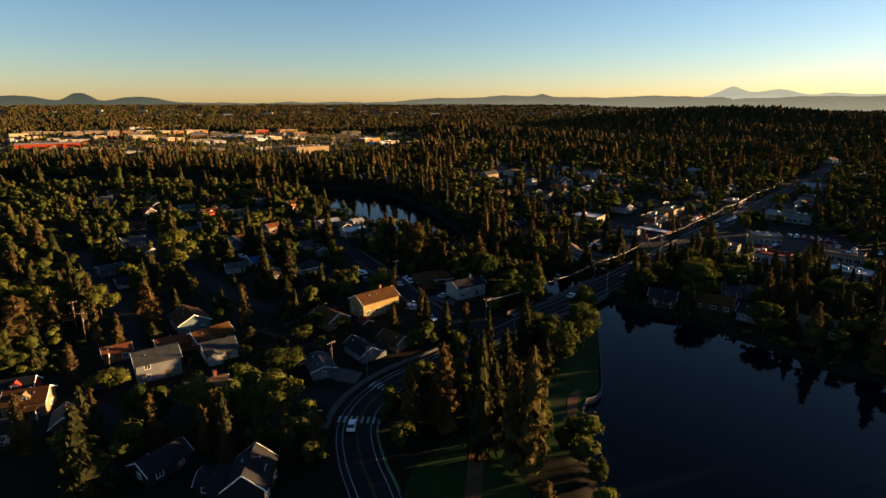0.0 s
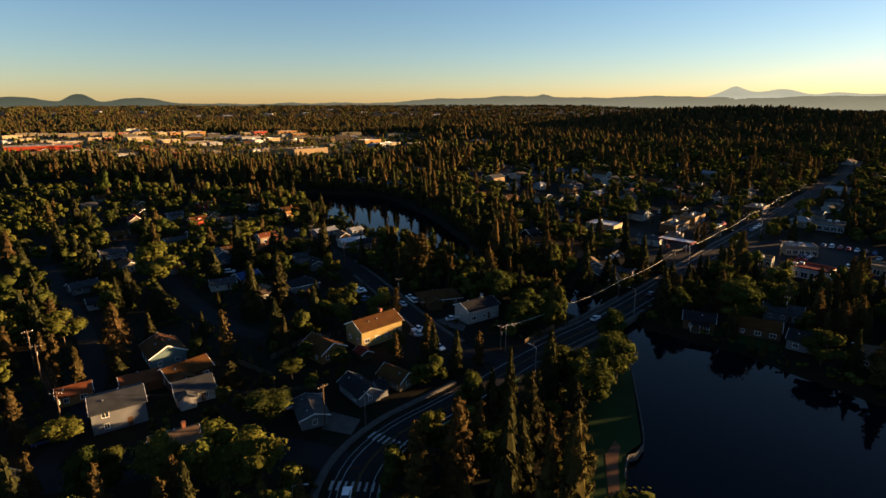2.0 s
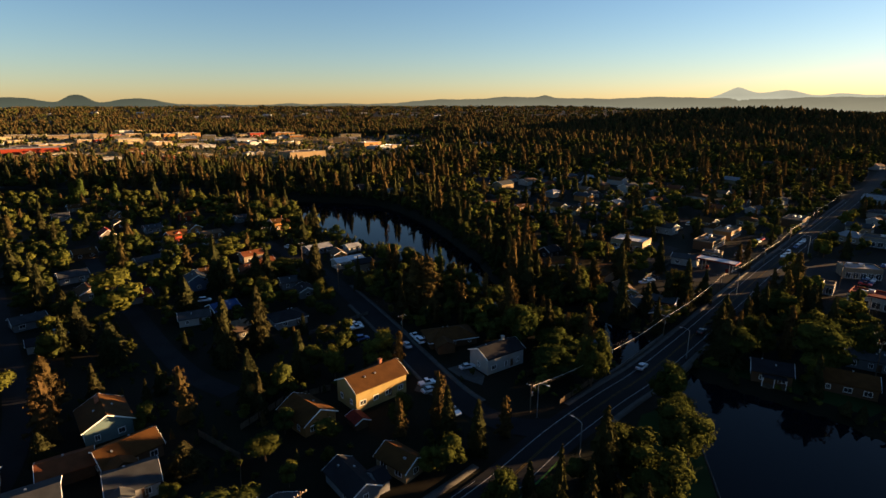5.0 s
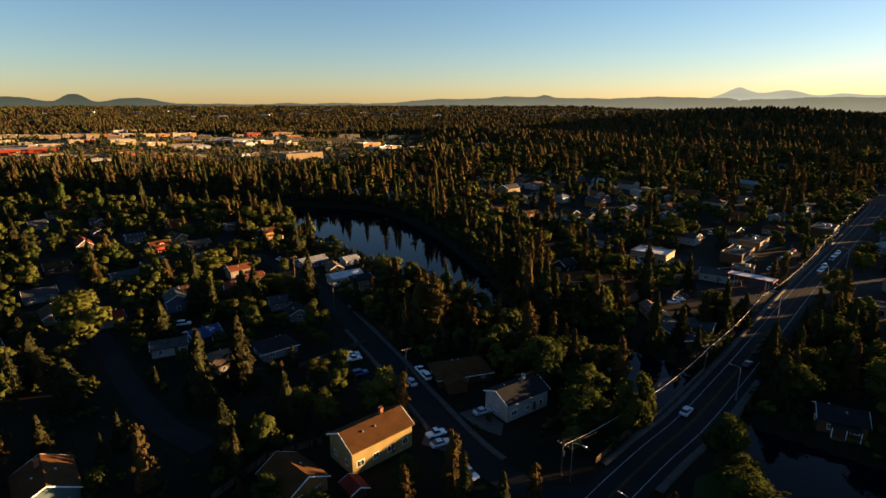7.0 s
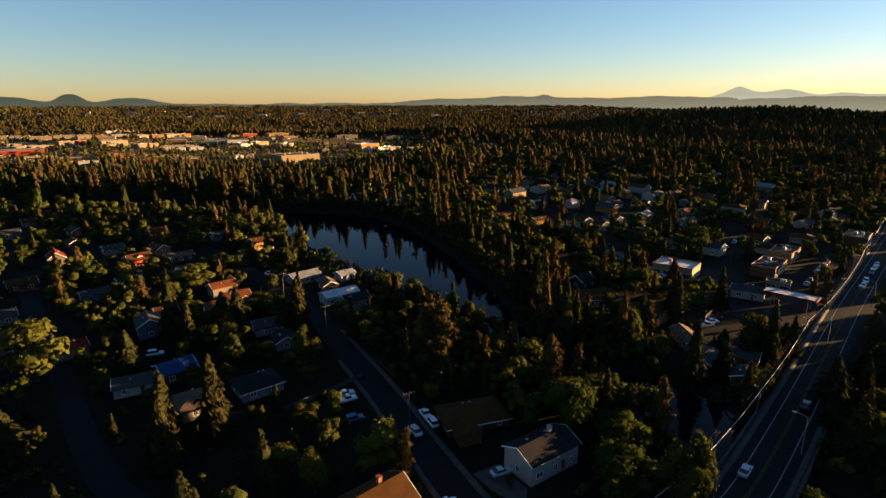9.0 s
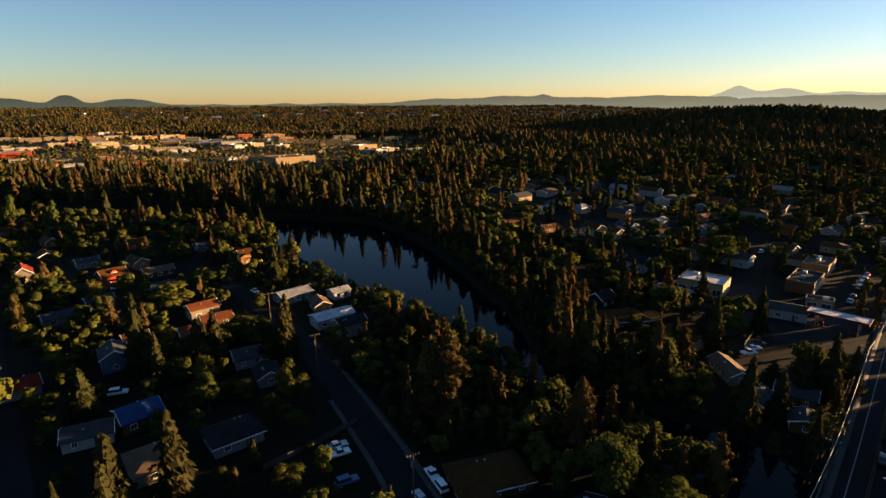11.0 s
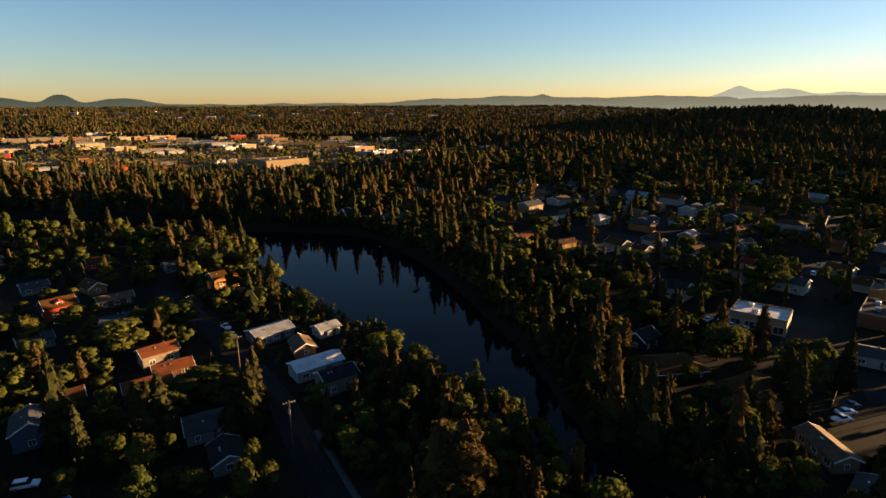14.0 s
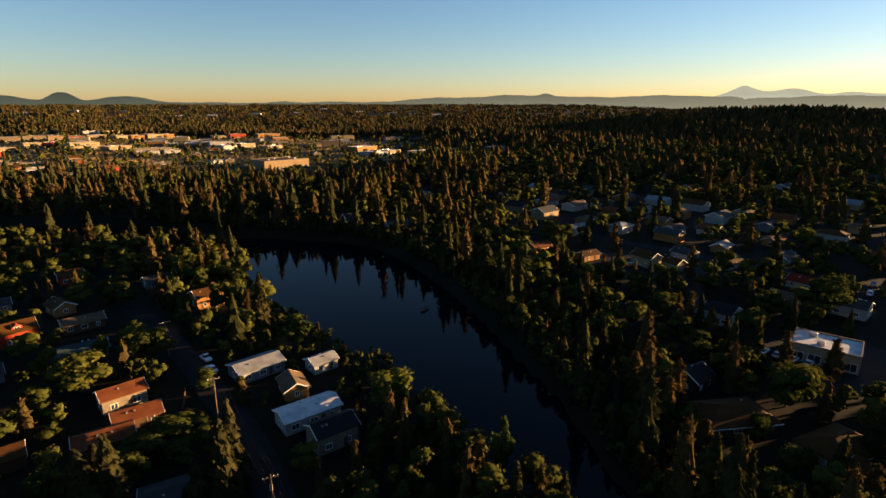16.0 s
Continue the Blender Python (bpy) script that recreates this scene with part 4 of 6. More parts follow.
# ---- poles, lamps and cables ----
def utility_pole(x, y, ang, h=11.0, arms=1):
    top = thing("utility_pole", "weathered brown timber utility pole with crossarm", "utility pole", pose(x, y, ground_at(x, y), 0, 0, ang), "utility poles")
    TAKEN.append((x, y, 1.2))
    part("pole", rod(bmesh.new(), (0, 0, -0.5), (0, 0, h), 0.19, 0.12, 8), M["wood_dark"], top)
    for i in range(arms):
        z = h - 0.6 - i * 1.1
        arm = part("crossarm", boxed(-0.07, -1.3, z - 0.07, 0.07, 1.3, z + 0.07), M["wood_dark"], top)
        for o in (-1.15, -0.5, 0.5, 1.15):
            part("insulator", rod(bmesh.new(), (0, o, z + 0.06), (0, o, z + 0.3), 0.07, 0.05, 6), M["trim"], arm)
    part("transformer", rod(bmesh.new(), (0.35, 0, h - 3.2), (0.35, 0, h - 2.2), 0.24, 0.24, 8), M["metal"], top)
    return [Vector((x, y, ground_at(x, y))) + Matrix.Rotation(radians(ang), 3, "Z") @ Vector((0, o, h - 0.3)) for o in (-1.15, -0.5, 0.5, 1.15)]


def street_lamp(x, y, ang, h=8.5):
    top = thing("street_lamp", "slim grey steel street lamp with a long arm", "street lamp", pose(x, y, ground_at(x, y), 0, 0, ang), "street lamps")
    TAKEN.append((x, y, 0.8))
    part("post", rod(bmesh.new(), (0, 0, -0.3), (0, 0, h), 0.11, 0.07, 8), M["metal"], top)
    part("arm", rod(rod(bmesh.new(), (0, 0, h - 0.05), (1.0, 0, h + 0.35), 0.05, 0.045, 6), (1.0, 0, h + 0.35), (2.2, 0, h + 0.4), 0.045, 0.04, 6), M["metal"], top)
    part("lamp_head", boxed(2.0, -0.16, h + 0.3, 2.75, 0.16, h + 0.46, bevel=0.04), M["metal"], top)


def cables(a, b, group, thick=False):
    for i, (p, q) in enumerate(zip(a, b)):
        stout = thick and i == 1
        cu = bpy.data.curves.new("cable", "CURVE")
        cu.dimensions, cu.bevel_depth, cu.bevel_resolution = "3D", 0.045 if stout else 0.012, 1
        sp = cu.splines.new("POLY")
        n = 13
        sp.points.add(n - 1)
        sag = 0.022 * (q - p).length
        for j in range(n):
            t = j / (n - 1)
            v = p.lerp(q, t)
            sp.points[j].co = (v.x, v.y, v.z - sag * 4 * t * (1 - t), 1)
        cu.materials.append(M["pale_cable" if stout else "cable"])
        tagged(new("cable", cu), "thick pale sagging overhead cable along the avenue" if stout else "thin sagging overhead power cable between poles", "cable", group)


runs = [[(12.5, 168.5, 44), (35, 187, 46), (59, 212, 47), (94.5, 252, 48), (131, 289, 48), (165, 328, 48), (212, 381, 48), (262, 436, 48)],
        [(-20.1, 202.9, 118), (-49.1, 252.9, 118), (-71.3, 284, 125), (-97, 314, 130)], [(-29.3, 128, 140), (-84.8, 124, 100), (-106.5, 147, 120), (-115.4, 156, 130)], [(104, 186, 80), (126, 220, 70), (143, 258, 60)]]
for run in runs:
    tops = [utility_pole(px, py, pa, h=7.4 if run is runs[0] else 10.5) for px, py, pa in run]
    for a, b in zip(tops, tops[1:]):
        cables(a, b, "overhead cables", run is runs[0])
for lx, ly, la in ((-20.5, 128.7, -60), (13.8, 166.5, -40), (20, 151, 130), (-27.5, 98, 0), (60, 197, 140), (100, 250, 140), (135, 280, 140), (160, 305, 140)):
    street_lamp(lx, ly, la)


# ---- garden fences ----
def fence(points, h=1.6, material="wood_dark", label="weathered board garden fence"):
    top = thing("fence", label, "fence", None, "garden fences")
    slat = None
    for (ax, ay), (bx, by) in zip(points, points[1:]):
        a, b = Vector((ax, ay, ground_at(ax, ay))), Vector((bx, by, ground_at(bx, by)))
        d = b - a
        n = max(1, int(d.length / 2.4))
        rot = d.to_track_quat("X", "Z").to_matrix().to_4x4()
        for i in range(n):
            p = a + d * (i / n)
            m = Matrix.Translation(p) @ rot
            if slat is None:
                bm = boxed(-0.06, -0.06, -0.3, 0.06, 0.06, h + 0.1)
                post_me = bpy.data.meshes.new("post")
                bm.to_mesh(post_me)
                bm = boxed(0, -0.05, 0.4, 2.35, -0.016, 0.5)
                rail_me = bpy.data.meshes.new("rail")
                bm.to_mesh(rail_me)
                bm = boxed(0, -0.015, 0.05, 0.175, 0.015, h)
                slat = bpy.data.meshes.new("slat")
                bm.to_mesh(slat)
            linked("post", post_me, M[material], top, at=m)
            linked("rail", rail_me, M[material], top, at=m)
            for j in range(12):
                linked("slat", slat, M[material], top, at=m @ Matrix.Translation((0.07 + j * 0.19, 0, -0.03 * (j % 3))))


fence([(-50, 212), (-41, 221), (-34, 229)], 1.3, "concrete", "pale weathered board fence")
fence([(-36, 178), (-46, 172), (-52, 160)])
fence([(-60, 158), (-48, 150), (-44, 140)])
fence([(14, 186), (26, 196), (22, 204)])
fence([(20, 172), (31, 184)])
fence([(-98, 128), (-104, 134), (-112, 140)])
fence([(28, 303), (46, 308), (58, 312)], 1.8, "concrete", "pale board fence behind the houses")
fence([(-110, 300), (-100, 308), (-106, 316)])
fence([(72, 268), (84, 282), (92, 292)], 1.2, "concrete", "pale railing along the forecourt")
fence([(-80, 268), (-76, 276), (-84, 296)])

# boats and docks on the river
for bx, by, ba in ((3, 330, 40), (20, 262, 60), (36, 238, 20), (-4, 345, 10), (-30, 355, 70)):
    dock = thing("dock", "small weathered plank boat dock on posts", "dock", pose(bx, by, WATER_Z, 0, 0, ba), "docks")
    for i in range(9):
        part("plank", boxed(i * 0.5, -0.8, 0.42, i * 0.5 + 0.46, 0.8, 0.5), M["wood_dark"], dock)
    for px in (0.2, 4.2):
        for py in (-0.7, 0.7):
            part("post", rod(bmesh.new(), (px, py, -2.5), (px, py, 0.9), 0.09, 0.09, 6), M["wood_dark"], dock)


# ---- the far town ----
rng = random.Random(11)
TOWN = [(-714, 1075, 80, 24, 9), (-640, 1068, 60, 22, 9), (-562, 1155, 120, 40, 9), (-480, 1090, 70, 30, 8), (-397, 985, 90, 34, 7), (-345, 960, 50, 24, 8), (-308, 915, 70, 24, 7), (-250, 890, 36, 20, 7),
        (-180, 915, 34, 16, 11), (-102, 835, 60, 30, 6), (-57, 855, 44, 26, 8), (-9, 915, 44, 26, 7), (40, 940, 40, 20, 7), (-186, 712, 66, 40, 11), (-255, 745, 36, 16, 5), (-300, 700, 26, 14, 5), (-360, 820, 60, 22, 6),
        (-440, 870, 50, 20, 6), (-520, 930, 44, 22, 7), (-600, 960, 60, 22, 7), (-650, 880, 50, 18, 6), (-565, 775, 110, 40, 7), (-480, 720, 44, 12, 4), (-430, 690, 50, 12, 4), (-380, 655, 28, 12, 5), (-330, 640, 24, 12, 4),
        (-760, 980, 60, 20, 7), (-830, 1120, 80, 24, 8), (-300, 1050, 60, 24, 7), (-690, 1240, 80, 24, 8), (-420, 1180, 70, 24, 7)]
for i, (tx, ty, tl, tw, th) in enumerate(TOWN):
    wall = rng.choice(("cream", "orange", "white", "tan", "beige", "cream", "red"))
    roof = rng.choice(("pale", "white", "grey", "white"))
    if tx == -565:
        flat_building(tx, ty, 36, 84, 30, 9, "pale", "red", "long red store with a pale grey roof in evening sun", bays=12, units=5, name="town_building", group="far town buildings")
        continue
    if tx == -186:
        flat_building(tx, ty, 44, 46, 30, 9, "tan", "tan", "large tan store with a flat roof in evening sun", bays=6, units=4, name="town_building", group="far town buildings")
        continue
    # a long block is a row of units of differing depth and height
    n, a = max(1, round(tl / 34)), rng.uniform(18, 56)
    for k in range(n):
        o, l = (k - (n - 1) / 2) * tl * 0.85 / n, tl * 0.85 / n * rng.uniform(0.7, 0.97)
        flat_building(tx + o * math.cos(radians(a)), ty + o * math.sin(radians(a)) + rng.uniform(-4, 4), a, l, tw * rng.uniform(0.5, 0.9), th * rng.uniform(0.75, 1.1), roof, wall if k % 2 else rng.choice(("white", "cream", "tan")), f"low {wall} commercial block with a {roof} flat roof in evening sun",
                      bays=max(2, int(l / 8)), units=2, name="town_building", group="far town buildings")
# more blocks along the town's streets
for row_y, step in ((870, 105), (965, 110), (1050, 100), (1150, 105)):
    tx = -860.0 + rng.uniform(0, 40)
    while tx < -110:
        l, w, h = rng.uniform(18, 46), rng.uniform(12, 22), rng.uniform(4.5, 8)
        ty = row_y + rng.uniform(-24, 24)
        if not any(math.hypot(tx - a, ty - b) < c * 0.8 + 16 for a, b, c in TAKEN):
            wall, roof = rng.choice(("white", "cream", "tan", "cream", "orange", "beige")), rng.choice(("white", "pale", "white", "grey"))
            flat_building(tx, ty, rng.uniform(20, 60), l, w, h, roof, wall, f"low {wall} town block with a {roof} flat roof in evening sun", bays=max(2, int(l / 9)), units=2, name="town_building", group="far town buildings")
        tx += step * rng.uniform(0.7, 1.3)
for i in range(22):
    tx, ty = rng.uniform(-640, -150), rng.uniform(660, 1040)
    house(tx, ty, rng.choice((30, 50, 120)), rng.uniform(9, 15), 8, rng.uniform(3, 4.5), rng.choice(("brown", "grey", "tan", "rust")), rng.choice(("tan", "orange", "brown", "beige", "red")), rise=1.8, group="far town buildings", label="small far building lit warm by low sun", plain=True, name="town_building")
for i in range(26):
    a, r = rng.uniform(-0.12, 0.75), rng.uniform(520, 900)
    house(r * math.sin(a) - 10, r * math.cos(a), rng.choice((35, 125)), 13, 9, 3.4, rng.choice(("brown", "pale", "grey", "tan", "grey")), rng.choice(("white", "cream", "orange", "white")), rise=2.2, group="far houses", label="small far house among the trees", plain=True)
for hx, hy in ((520, 1310), (548, 1300), (575, 1305), (610, 1308)):
    house(hx, hy, 20, 18, 10, 6, "dark", "beige", rise=2.5, group="hilltop houses", label="dark hilltop house among the pines", plain=True)
for i in range(14):
    a = -0.62 + 0.05 * i + rng.uniform(-0.02, 0.02)
    r = rng.uniform(2300, 3300)
    house(r * math.sin(a), r * math.cos(a), rng.choice((0, 20)), 34, 14, 6, "white", "white", rise=2.0, group="far houses", label="far pale building in the woods", chimney=False, plain=True)


# ---- the far ranges ----
def ranges(name, dist, profile, material, label, seed, rough):
    """A long ridge with its own slopes; profile gives the crest's height above the plain by bearing in degrees."""
    rs = np.random.RandomState(seed)
    az = np.linspace(-60, 60, 700)
    crest = np.array([profile(a) for a in az])
    for f in (0.9, 2.1, 4.7, 9.5, 17.0):
        crest = crest + rough / f ** 0.75 * np.sin(az * f + rs.rand() * 6)
    rows = []
    for back, k in ((-420, -0.3), (-200, 0.45), (0, 1.0), (150, 0.3)):
        jit = 1 + 0.04 * rs.randn(len(az)) * (k != 1.0)
        r = dist + back
        rows.append(np.stack([np.sin(np.radians(az)) * r - 9, np.cos(np.radians(az)) * r + 90, 20 + (crest - 20) * k * jit], -1))
    v = np.concatenate(rows)
    n = len(az)
    i = np.arange(n - 1)
    f = np.vstack([np.stack([i + r * n, i + 1 + r * n, i + 1 + (r + 1) * n, i + (r + 1) * n], -1) for r in range(3)])
    me = np_mesh(name, v, f)
    me.polygons.foreach_set("use_smooth", np.ones(len(f), bool))
    return tagged(linked(name, me, material), label, "mountains", kind="structure")


def bump_at(a, c, w, h, p=2.0):
    return h * math.exp(-abs((a - c) / w) ** p)


def near_profile(a):
    z = 68 + bump_at(a, -34.1, 1.15, 66, 2.3) + bump_at(a, -38.8, 2.6, 50) + bump_at(a, -29.6, 2.6, 43) + bump_at(a, -11.8, 1.5, 13) + bump_at(a, -16.5, 1.5, 6)
    return z + bump_at(a, 12, 17.5, 44, 7) + bump_at(a, 9.2, 0.8, 26) + bump_at(a, 6.2, 2.6, 15) + bump_at(a, 21, 3.5, 10) + bump_at(a, 40, 11, 46, 6)


def high_profile(a):
    return 40 + bump_at(a, 30, 9, 66, 4) + bump_at(a, 26.5, 1.7, 88, 1.4) + bump_at(a, 30.3, 1.7, 54) + bump_at(a, 34.0, 1.3, 24) + bump_at(a, 40, 5, 60)


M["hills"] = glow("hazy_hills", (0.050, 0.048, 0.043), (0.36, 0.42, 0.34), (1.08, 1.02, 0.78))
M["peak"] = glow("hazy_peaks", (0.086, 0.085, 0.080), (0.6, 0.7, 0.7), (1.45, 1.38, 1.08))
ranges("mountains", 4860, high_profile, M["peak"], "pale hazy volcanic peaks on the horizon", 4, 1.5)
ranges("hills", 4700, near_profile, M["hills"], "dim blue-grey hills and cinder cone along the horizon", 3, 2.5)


# ---- trees ----
def cards(pos, out, size, rs, droop=0.0, stretch=1.0, jumble=0.36):
    """Small leaf-spray quads round the points pos, facing roughly along out."""
    n = len(pos)
    nrm = out + rs.randn(n, 3) * jumble + np.array([0, 0, 0.2])
    nrm /= np.linalg.norm(nrm, axis=1)[:, None]
    t = np.cross(nrm, rs.randn(n, 3))
    t /= np.linalg.norm(t, axis=1)[:, None]
    b = np.cross(nrm, t)
    s = (size * rs.uniform(0.6, 1.35, n))[:, None]
    t, b = t * s * stretch, b * s / stretch
    k = rs.uniform(0.35, 0.9, (n, 1))
    v = np.stack([pos - t - b * k, pos + t * k - b, pos + t + b * k, pos - t * k + b], 1)
    v[:, :, 2] -= droop * s
    return v.reshape(-1, 3), np.arange(4 * n).reshape(n, 4)


def quad_ball(k):
    """A round ball of even quads, k to an edge."""
    V, F, n = [], [], 0
    t = np.tan(np.linspace(-np.pi / 4, np.pi / 4, k + 1))
    for ax in range(3):
        for sg in (-1, 1):
            a, b = np.meshgrid(t, t * sg)
            q = np.stack([np.full(a.shape, float(sg)), a, b], -1).reshape(-1, 3)
            V.append(np.roll(q / np.linalg.norm(q, axis=1)[:, None], ax, axis=1))
            i = (np.arange(k)[:, None] * (k + 1) + np.arange(k)[None]).ravel() + n
            F.append(np.stack([i, i + 1, i + k + 2, i + k + 1], -1))
            n += len(q)
    V, F = np.vstack(V), np.vstack(F)
    _, first, back = np.unique(np.round(V, 4), axis=0, return_index=True, return_inverse=True)
    return V[first], back.ravel()[F]


BALL = {1: quad_ball(1), 2: quad_ball(2)}


def lump(c, rad, rs, k=2):
    """An uneven leafy mass; rad: its half sizes. Corners at one place move as one."""
    v, f = BALL[k]
    w = rs.randn(3) * 2.6
    r = 1 + 0.16 * np.sin(v @ w + rs.rand() * 6) + 0.13 * np.sin(5.1 * v[:, 0] + 4.3 * v[:, 1] * w[0] + 3.7 * v[:, 2] + rs.rand() * 6)
    return np.asarray(c) + v * r[:, None] * rad, f


def broadleaf_crown(rs, lobes=15, per=100, narrow=1.0, size=0.033, jumble=0.3, k=2):
    """A crown of uneven leafy masses with loose sprays on them, 1 high and 1 wide, from 0.18 up."""
    P, O, L = [], [], []
    for i in range(lobes):
        a, r, z = rs.rand() * 6.283, (rs.rand() ** 0.6) * 0.34, rs.uniform(0.26, 0.86)
        r *= 1.15 - abs(z - 0.5) * 1.5
        c = np.array([math.cos(a) * r, math.sin(a) * r, z])
        rad = rs.uniform(0.12, 0.19) * (1.1 - 0.4 * abs(z - 0.5)) * (15 / lobes) ** 0.33
        flat = np.array((1.15, 1.15, 0.8)) * rad
        L.append(lump(c * (narrow, narrow, 1), flat * 0.86 * (narrow, narrow, 1), rs, k))
        if per:
            d = rs.randn(per, 3)
            d /= np.linalg.norm(d, axis=1)[:, None]
            d[:, 2] = np.where(d[:, 2] < -0.4, -d[:, 2], d[:, 2])
            P.append(c + d * flat * rs.uniform(0.84, 1.28, (per, 1)))
            away = P[-1] - (0, 0, 0.45)
            O.append(0.6 * d + 0.5 * away / (np.linalg.norm(away, axis=1)[:, None] + 0.05))
    if P:
        P, O = np.vstack(P), np.vstack(O)
        P[:, :2] *= narrow
        L.append(cards(P, O, np.full(len(P), size), rs, jumble=jumble))
    return joined(L)


def tiers(rs, m, n, ragged=0.22, wide=1.0, power=0.75):
    """The body of a conifer: m overlapping skirts of n ragged boughs on a cone, 1 high and 1 wide."""
    V, F, c = [], [], 0
    for i in range(m):
        z = 0.06 + 0.8 * i / m
        R = 0.5 * wide * min(1.0, (1.04 - z) * 1.15) ** power * rs.uniform(0.85, 1.1)
        z1, a0 = min(1.0, z + 1.5 * 0.86 / m + 0.06), rs.rand() * 6.283
        r1 = R * 0.12
        low = R * rs.uniform(1 - ragged, 1 + ragged, n + 1)
        low[n] = low[0]
        dz = rs.uniform(-0.35, 0.35, n + 1) / m * 0.8
        dz[n] = dz[0]
        for j in range(n):
            a, b = a0 + j * 6.283 / n, a0 + (j + 1) * 6.283 / n
            V.extend(((math.cos(a) * low[j], math.sin(a) * low[j], z + dz[j]), (math.cos(b) * low[j + 1], math.sin(b) * low[j + 1], z + dz[j + 1]), (math.cos(b) * r1, math.sin(b) * r1, z1), (math.cos(a) * r1, math.sin(a) * r1, z1)))
            F.append(np.arange(4) + c)
            c += 4
    return np.array(V), np.array(F)


def spruce_crown(rs, layers=19, sprays=True, cuts=((0.1, 0.5, 1.0), (0.4, 0.8, 0.95), (0.68, 1.05, 0.6)), fat=1.0):
    """Whorls of drooping boughs on a narrow cone, each bough a spine with side sprays, round a dense body."""
    V, F, n = [], [], 0
    for i in range(layers):
        z = 0.1 + 0.88 * (i / (layers - 1)) ** 0.9
        R = 0.5 * (1 - (z - 0.06) / 0.96) ** 0.85 * rs.uniform(0.8, 1.1) + 0.015
        for j in range(int(5 + 5 * (1 - z))):
            a = rs.rand() * 6.283
            r, dz = R * rs.uniform(0.65, 1.12), -0.05 * rs.uniform(0.5, 1.5) * (1.2 - z)
            c, s = math.cos(a), math.sin(a)
            w = 0.055 * rs.uniform(0.8, 1.4) * (1.15 - 0.8 * z) * fat + 0.012
            zz = z + rs.uniform(-0.02, 0.02)
            for f0, f1, ww in cuts:
                tilt = rs.uniform(-0.5, 0.5) * w
                p0, p1 = r * f0, r * f1
                z0, z1 = zz + dz * f0 * f0 + 0.015, zz + dz * f1 * f1 * 1.6
                q = np.array([[p0, -w * ww * 0.6, z0 - w * 0.3 + tilt], [p1, -w * ww * 0.35, z1 - w * 0.45], [p1 + w * 0.5, w * ww * 0.3, z1 - w * 0.25], [p0, w * ww * 0.6, z0 - w * 0.3 - tilt]])
                V.append(np.c_[q[:, 0] * c - q[:, 1] * s, q[:, 0] * s + q[:, 1] * c, q[:, 2]])
                F.append(np.arange(4) + n)
                n += 4
            for f0 in (0.45, 0.8) if sprays else ():
                for sd in (-1, 1):
                    p0, z0 = r * f0, zz + dz * f0
                    q = np.array([[p0, 0, z0 + 0.01], [p0 + w * 0.7, sd * w * 0.4, z0 - 0.008], [p0 + w * 1.0, sd * w * 1.5, z0 - w * 0.7], [p0 + w * 0.1, sd * w * 1.0, z0 - w * 0.5]])
                    V.append(np.c_[q[:, 0] * c - q[:, 1] * s, q[:, 0] * s + q[:, 1] * c, q[:, 2]])
                    F.append(np.arange(4) + n)
                    n += 4
    return joined([(np.vstack(V), np.array(F)), tiers(rs, 7, 8, 0.3, 0.6)])


def pine_crown(rs, tufts=30, per=40, size=0.028, jumble=0.3, k=2):
    """Dense needle masses at the ends of irregular boughs up a broad column."""
    P, O, L = [], [], [tiers(rs, 5, 7, 0.3, 0.6, 0.6)]
    for i in range(tufts):
        z = 0.16 + 0.8 * (i + rs.rand()) / tufts
        R = 0.5 * min(1.0, (1.05 - z) * 1.35) ** 0.8 * rs.uniform(0.75, 1.1)
        a, r = rs.rand() * 6.283, R * rs.uniform(0.4, 0.85)
        c = np.array([math.cos(a) * r, math.sin(a) * r, z])
        rad = np.array((1.35, 1.35, 0.36)) * rs.uniform(0.065, 0.105) * (1.25 - 0.6 * z) * (34 / tufts) ** 0.33
        L.append(lump(c, rad * 0.85, rs, k))
        if per:
            d = rs.randn(per, 3)
            d /= np.linalg.norm(d, axis=1)[:, None]
            P.append(c + d * rad * rs.uniform(0.8, 1.25, (per, 1)))
            away = P[-1] * (1, 1, 0) + (0, 0, 0.08)
            O.append(0.6 * d + 0.5 * away / (np.linalg.norm(away, axis=1)[:, None] + 0.02))
    if P:
        L.append(cards(np.vstack(P), np.vstack(O), np.full(tufts * per, size), rs, stretch=1.7, jumble=jumble))
    return joined(L)


def trunk_mesh(rs, top, limbs, r=0.022, lean=0.02):
    """A tapered, slightly bent trunk with limbs; 1 high."""
    bm = bmesh.new()
    pts = [Vector((rs.randn() * lean * t, rs.randn() * lean * t, t * top)) for t in (0, 0.33, 0.66, 1.0)]
    pts[0].z = -0.04
    for i in range(3):
        rod(bm, pts[i], pts[i + 1], r * (1 - i * 0.3), r * (0.7 - i * 0.3) + 0.001, 7)
    for i in range(limbs):
        z = rs.uniform(0.3, 0.85) * top
        a, l = rs.rand() * 6.283, rs.uniform(0.16, 0.32) * (1.2 - z)
        rod(bm, (0, 0, z), (math.cos(a) * l, math.sin(a) * l, z + l * rs.uniform(0.3, 0.9)), r * 0.4, r * 0.12, 5)
    me = bpy.data.meshes.new("trunk")
    bm.to_mesh(me)
    bm.free()
    return me


